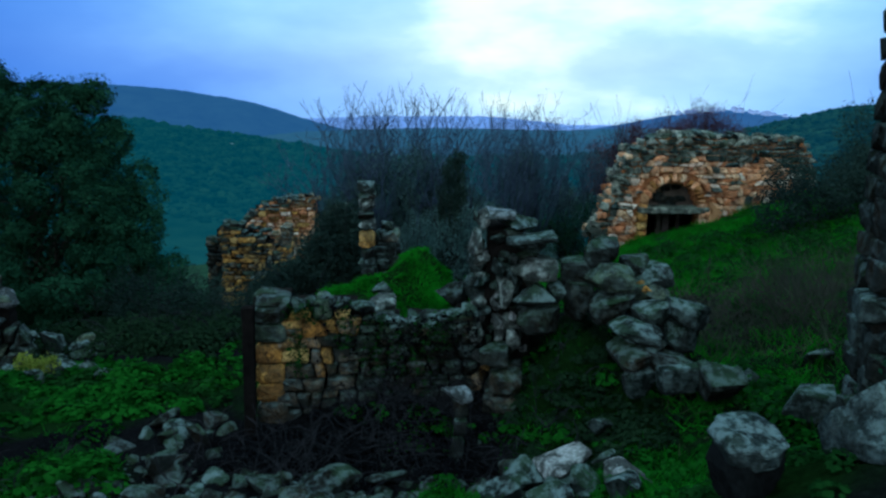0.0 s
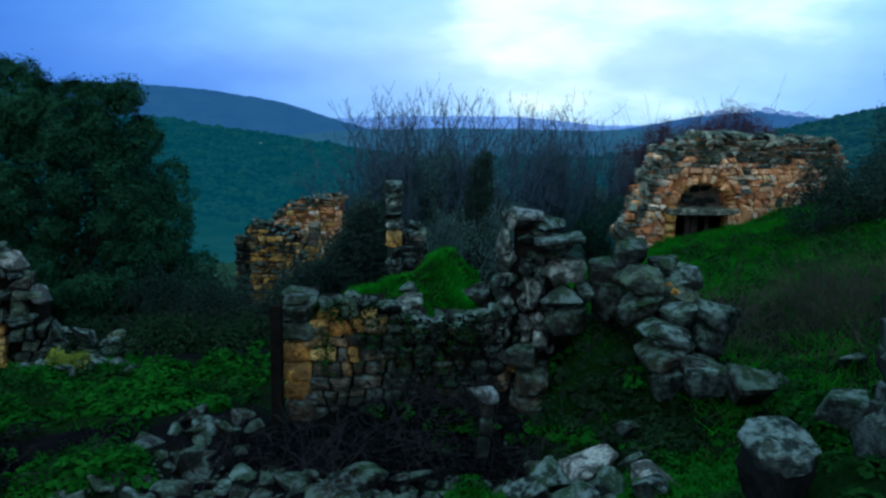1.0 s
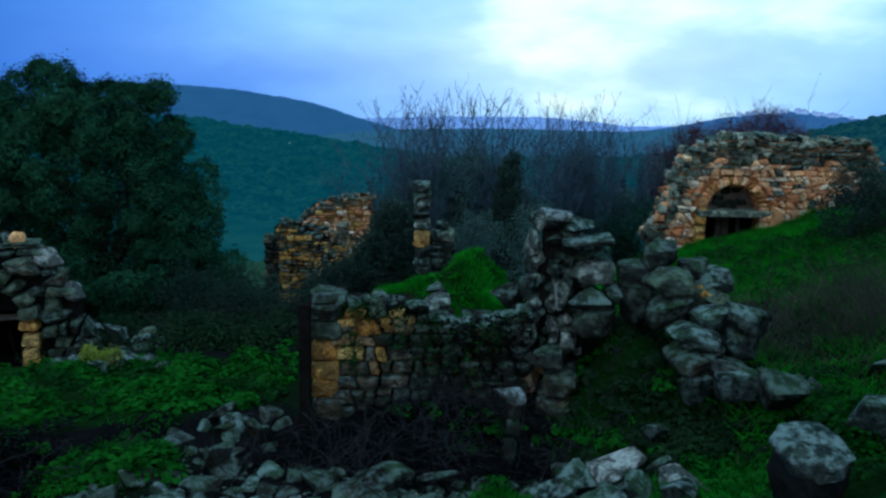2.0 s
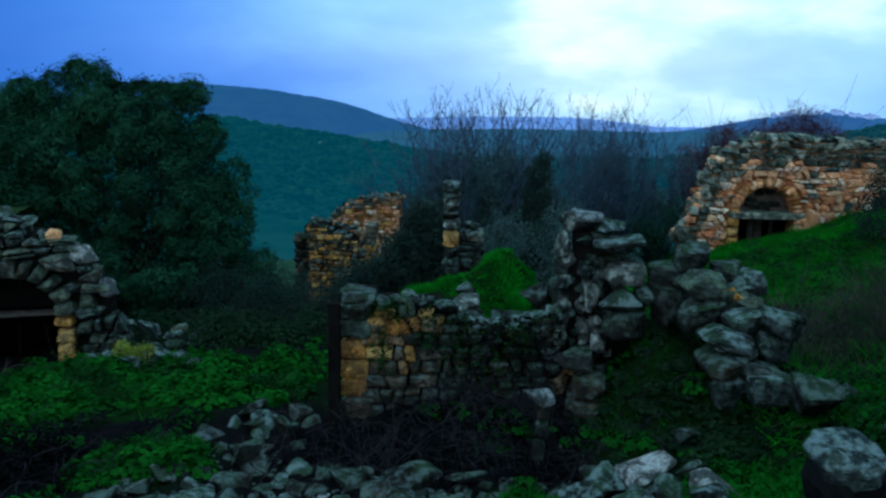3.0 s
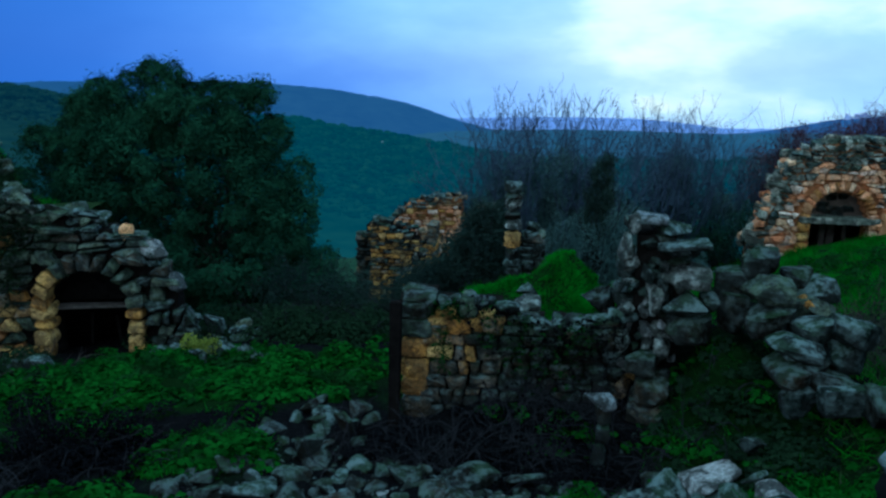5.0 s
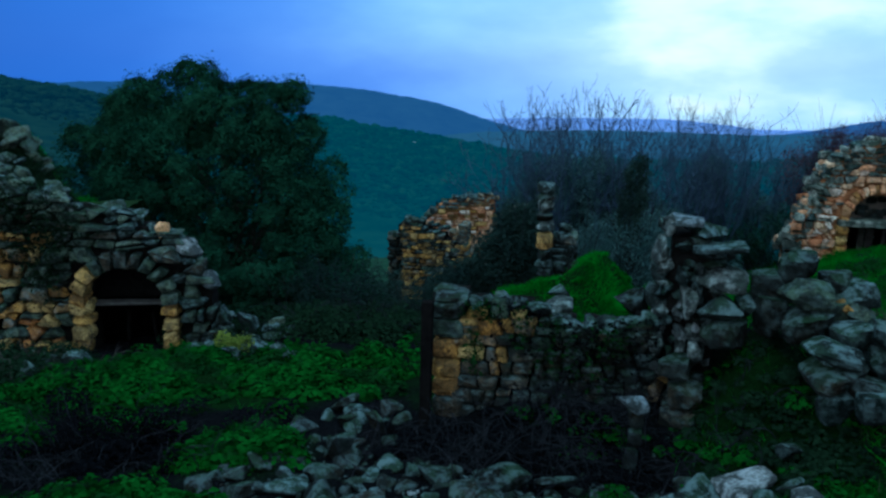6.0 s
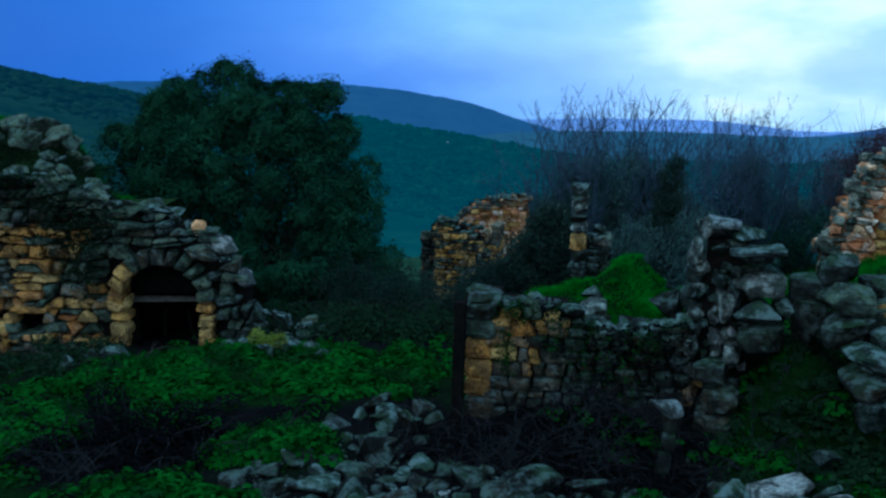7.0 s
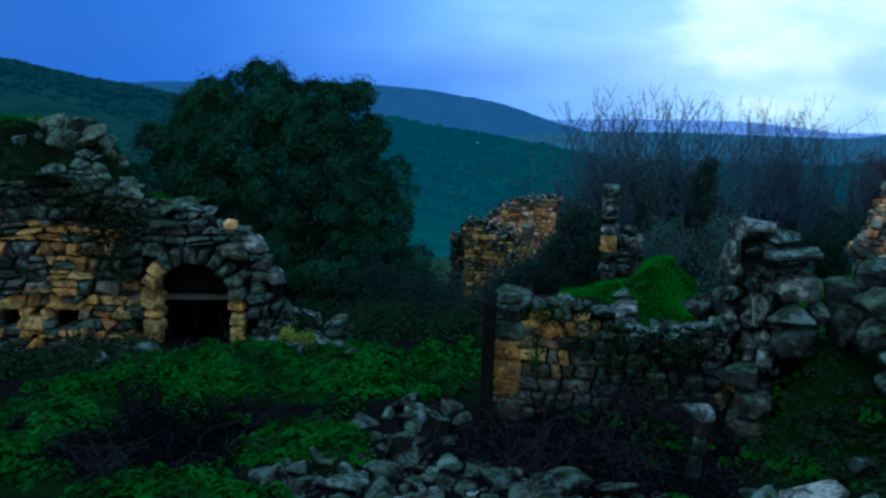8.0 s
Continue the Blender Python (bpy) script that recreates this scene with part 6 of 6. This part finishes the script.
bush(3.5, 19.6, [(0, 0, 0.5, 0.7), (-0.8, 0, 0.5, 0.6), (0.3, 0, 1.0, 0.5)], 96, "dark green bush beside the house", OAK, n=7000)
bush(5.3, 21.6, [(0, 0, 2.2, 0.9), (-0.8, 0, 1.6, 0.9), (0.8, 0.2, 2.3, 0.6), (-1.2, 0, 0.8, 0.8), (-0.5, 0, 2.6, 0.5)], 131, "purple-brown budding winter bush behind the house", RUST, leaf=0.032, n=22000, stems=70)
bush(7.0, 22.2, [(0, 0, 2.6, 0.7), (-0.6, 0, 2.2, 0.6), (0.7, 0.2, 2.3, 0.6)], 132, "purple-brown budding winter bush behind the house", RUST, leaf=0.032, n=16000, stems=60)
bush(2.5, 3.9, [(0, 0, 0.25, 0.35), (0.35, 0.2, 0.4, 0.4), (0.5, -0.4, 0.2, 0.4)], 97, "dark bush at the foot of the tall wall", OAK, leaf=0.035, n=9000)
bush(-4.1, 12.9, [(0, 0, 0.3, 0.7), (1.2, 0, 0.3, 0.7), (-1.1, 0.2, 0.35, 0.6), (2.2, 0.4, 0.4, 0.6)], 98, "dark scrub behind the green bank", HEDGE, n=22000)
bush(-4.82, 9.05, [(0, 0, 0.12, 0.16), (0.18, 0, 0.2, 0.14), (-0.15, 0.05, 0.22, 0.12)], 138, "small yellow-green shrub at the broken end of the house", YELLOW, leaf=0.035, n=1500, stems=10)
# blackish clump added to darken the hollow between the green plants
bush(-4.35, 5.45, [(0, 0, 0.12, 0.3), (0.4, 0.1, 0.16, 0.28), (-0.25, 0.25, 0.3, 0.22), (0.55, 0.3, 0.05, 0.3)], 99, "blackish dead bramble clump", DEAD, leaf=0.03, n=6000)


# ---- low growth ----
def scatter(n, x0, x1, y0, y1, seed, dense):
    rnd = np.random.default_rng(seed)
    x, y = rnd.uniform(x0, x1, n), rnd.uniform(y0, y1, n)
    keep = rnd.random(n) < dense(x, y)
    return x[keep], y[keep], rnd


def turf_blades(name, n, area, seed, dense, tall, width, label, material=None):
    x, y, rnd = scatter(n, *area, seed, dense)
    z = height(x, y) - 0.01
    lump = np.clip(0.6 + 0.5 * np.sin(5.1 * x + 2 * np.sin(2.7 * y)) * np.sin(4.3 * y + np.sin(3.3 * x)) + 0.3 * np.sin(13 * x + 5 * y), 0.15, 1.5)
    ob = part(name, blade_mesh(name, np.stack([x, y, z], 1), tall * lump, width, rnd), material or GRASS, None)
    tagged(ob, label, "grass", kind="stuff")


def clumps(name, n, area, seed, dense, size, leaf, label, material, each=130, flat=0.6):
    """Rounded leafy plants, each a low dome of leaves that face outwards."""
    x, y, rnd = scatter(n, *area, seed, dense)
    pts, outs = [], []
    for a, b in zip(x, y):
        r = size * rnd.uniform(0.45, 1.35)
        m = int(each * (r / size) ** 1.6) + 8
        d = rnd.normal(size=(m, 3))
        d[:, 2] = np.abs(d[:, 2])
        d /= np.linalg.norm(d, axis=1)[:, None]
        pts.append(np.array([a, b, gz(a, b)]) + d * r * rnd.uniform(0.75, 1.05, size=(m, 1)) * (1, 1, flat * rnd.uniform(0.7, 1.5)))
        outs.append(d + (0, 0, 0.5))
    ob = part(name, leaf_mesh(name, np.concatenate(pts), leaf, rnd, up=0.2, slim=0.85, out=np.concatenate(outs)), material, None)
    tagged(ob, label, "plants", kind="stuff")


green = lambda x, y: np.clip(turf(x, y) * 1.3 - 0.3, 0, 1)
lumpy = lambda x, y: green(x, y) * np.clip(0.60 + 0.9 * np.sin(2.9 * x + 1.3 * np.sin(2.3 * y)) * np.sin(3.4 * y + np.sin(2.7 * x)), 0.05, 1)
clumps("leafy_plants", 1700, (-8.8, -1.7, 4.0, 10.4), 101, lumpy, 0.21, 0.06, "dense bright green broad-leaved plants", HERB, each=110)
clumps("dim_plants", 420, (-8.8, -1.7, 4.0, 10.4), 141, green, 0.17, 0.05, "dim olive-green weeds among the bright plants", WEED, each=90)
clumps("shade_plants", 260, (0.6, 2.0, 5.3, 6.7), 137, lambda x, y: green(x, y), 0.09, 0.035, "dim green weeds on the slope below the tumbled stones", WEEDDARK, each=60)
clumps("low_plants", 900, (-3.5, 2.9, 3.6, 6.6), 102, lambda x, y: green(x, y) * (1 - 0.9 * bell(x, y, 1.2, 5.85, 0.65, 0.75)), 0.10, 0.04, "low green leafy plants between stones", HERB, each=60)
clumps("mound_plants", 260, (-1.6, 1.0, 7.3, 10.0), 134, lambda x, y: 0.9 * green(x, y), 0.06, 0.03, "low bright green plants on the mound", GRASS, each=45)
clumps("house_scrub", 300, (-9.6, -5.6, 6.6, 9.6), 135, lambda x, y: bell(x, y, -7.7, 8.2, 0.9, 0.7), 0.24, 0.05, "dark green scrub at the house foot", WEEDDARK, each=160, flat=0.9)
clumps("bank_foot_weeds", 260, (0.7, 3.0, 2.3, 3.9), 139, lambda x, y: 0.8 * green(x, y), 0.08, 0.03, "dark green weeds round the boulders", WEED, each=70)
clumps("foot_plants", 60, (-0.9, 0.5, 5.9, 6.3), 107, lambda x, y: 0.9 * bell(x, y, 0.0, 6.15, 0.3, 0.2) + 0.25, 0.08, 0.035, "small green plants at the wall foot", HERB, each=50)
clumps("bank_weeds", 700, (1.9, 9.0, 5.2, 15.0), 108, lambda x, y: 0.75 * green(x, y), 0.2, 0.05, "dark green weeds in the bank grass", WEED, each=90)
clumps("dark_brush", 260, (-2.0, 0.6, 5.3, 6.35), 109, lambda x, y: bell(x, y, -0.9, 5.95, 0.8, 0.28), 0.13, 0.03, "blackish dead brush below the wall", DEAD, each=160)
clumps("dark_scrub", 420, (-7.0, -1.6, 10.2, 14.5), 110, lambda x, y: bell(x, y, -3.6, 12.0, 2.0, 1.5), 0.3, 0.05, "dark scrub behind the green bank", WEEDDARK, each=220, flat=0.9)
# blackish weeds, added so that the hollow in the plants is dark
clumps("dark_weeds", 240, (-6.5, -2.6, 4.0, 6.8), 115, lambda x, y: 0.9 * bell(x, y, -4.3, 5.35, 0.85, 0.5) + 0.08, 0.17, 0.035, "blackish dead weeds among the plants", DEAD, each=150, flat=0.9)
turf_blades("mound_grass", 60000, (-1.9, 1.4, 6.9, 11.0), 103, lambda x, y: np.clip(turf(x, y) * 1.4 - 0.3, 0, 1), 0.11, 0.005, "short bright green grass on the mound")
turf_blades("bank_grass", 150000, (1.6, 9.5, 5.0, 18.1), 104, lambda x, y: np.clip(turf(x, y) * 1.2 - 0.2, 0, 1), 0.16, 0.007, "green grass on the rising bank")
turf_blades("front_grass", 40000, (-3.5, 2.8, 3.8, 6.6), 105, lambda x, y: np.clip(turf(x, y) * 1.1 - 0.2, 0, 0.8) * (1 - 0.85 * bell(x, y, 1.2, 5.85, 0.65, 0.75)), 0.13, 0.004, "green grass between the stones")
turf_blades("bank_dry_grass", 40000, (1.6, 9.5, 5.0, 18.1), 117, lambda x, y: np.clip(turf(x, y) * (0.3 + 0.7 * np.sin(1.7 * x + 0.9 * y) ** 2) * (1 - 0.9 * soft(y, 9.0, 11.5)), 0, 1), 0.2, 0.006, "dry olive grass on the bank", STRAW)
turf_blades("dry_stalks", 20000, (2.0, 6.0, 6.2, 10.5), 106, lambda x, y: np.clip(bell(x, y, 3.6, 8.0, 1.0, 0.9), 0, 1), 0.6, 0.004, "dry brown stalks on the bank", STALK)


def brambles(name, n, area, seed, label, dense, reach=0.5, material=BRAMBLE):
    """Arching dead canes over the ground."""
    x, y, rnd = scatter(n, *area, seed, dense)
    lines = []
    for a, b in zip(x, y):
        foot = (a, b, gz(a, b) - 0.02)
        line = shoot(rnd, foot, (rnd.normal(), rnd.normal() * 0.6, 1.0), reach * rnd.uniform(0.5, 1.3), 0.22, 8, -0.16)
        lines.append((line, 0.006, 0.0025))
        for _ in range(3):
            lines.append((shoot(rnd, line[int(rnd.integers(2, 7))], rnd.normal(size=3), reach * 0.3, 0.2, 3, 0), 0.003, 0.0015))
    ob = part(name, twig_mesh(name, lines), material, None)
    tagged(ob, label, "brambles", kind="stuff")


brambles("dead_brambles", 900, (-2.2, 1.2, 5.2, 6.4), 111, "tangle of dead bramble canes below the wall", lambda x, y: bell(x, y, -0.5, 5.85, 1.2, 0.35))
brambles("wall_canes", 260, (-0.7, 0.4, 6.25, 6.75), 116, "dead vines hanging over the low wall", lambda x, y: 0.8 + 0 * x, 0.45)
brambles("dead_canes", 500, (-5.5, -2.5, 4.2, 6.6), 112, "dark dead canes among the plants", lambda x, y: bell(x, y, -4.3, 5.4, 0.9, 0.6))
brambles("house_canes", 260, (-9.5, -5.8, 6.6, 9.4), 136, "purple-grey dead canes at the house foot", lambda x, y: bell(x, y, -7.3, 8.3, 1.2, 0.7), 0.6, CANE)
brambles("scrub_canes", 700, (-6.5, -1.5, 10.5, 14.0), 113, "grey dead scrub behind the bank", lambda x, y: bell(x, y, -3.4, 12.0, 1.6, 1.2), 0.9)
brambles("bank_canes", 380, (2.0, 5.4, 6.4, 10.6), 114, "brown dead canes on the bank", lambda x, y: bell(x, y, 3.35, 8.3, 0.8, 0.9), 0.6, CANE)


# ---- the village on the far hill ----
def village():
    rnd = random.Random(121)
    for i in range(40):
        az = rnd.uniform(15.8, 22.8)
        d = 2870.0 - rnd.uniform(0, 60)
        el = float(np.interp(az, [15.9, 19.1, 22.9], [-3.24, -2.94, -3.34])) - rnd.uniform(0.0, 0.16)
        x, y = d * math.sin(radians(az)), d * math.cos(radians(az))
        z = 1.6 + d * math.tan(radians(el))
        w, h = rnd.uniform(8, 18), rnd.uniform(6, 11)
        bm = bmesh.new()
        bmesh.ops.create_cube(bm, size=1.0)
        bmesh.ops.scale(bm, vec=(w, 10, h * 2), verts=bm.verts)
        house = part("village_house", bm, VILLAGE, None)
        house.matrix_world = pose(x, y, z, 0, 0, -az)
        bm = bmesh.new()
        bmesh.ops.create_cone(bm, segments=4, radius1=0.75, radius2=0.1, depth=1.0, cap_ends=True)
        bmesh.ops.rotate(bm, cent=(0, 0, 0), matrix=Matrix.Rotation(radians(45), 3, "Z"), verts=bm.verts)
        bmesh.ops.scale(bm, vec=(w, 10, 3), verts=bm.verts)
        roof = part("roof", bm, VILLAGEROOF, house)
        roof.location = (0, 0, h + 1.4)
        tagged(house, "pale hazy village house on the far hill", "house", "far village")


# haze is mixed into the house colours as a bluish glow
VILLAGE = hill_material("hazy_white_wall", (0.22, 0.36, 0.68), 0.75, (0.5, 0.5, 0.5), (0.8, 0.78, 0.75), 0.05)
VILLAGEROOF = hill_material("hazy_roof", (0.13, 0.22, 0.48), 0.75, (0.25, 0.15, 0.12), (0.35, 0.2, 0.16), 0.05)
village()
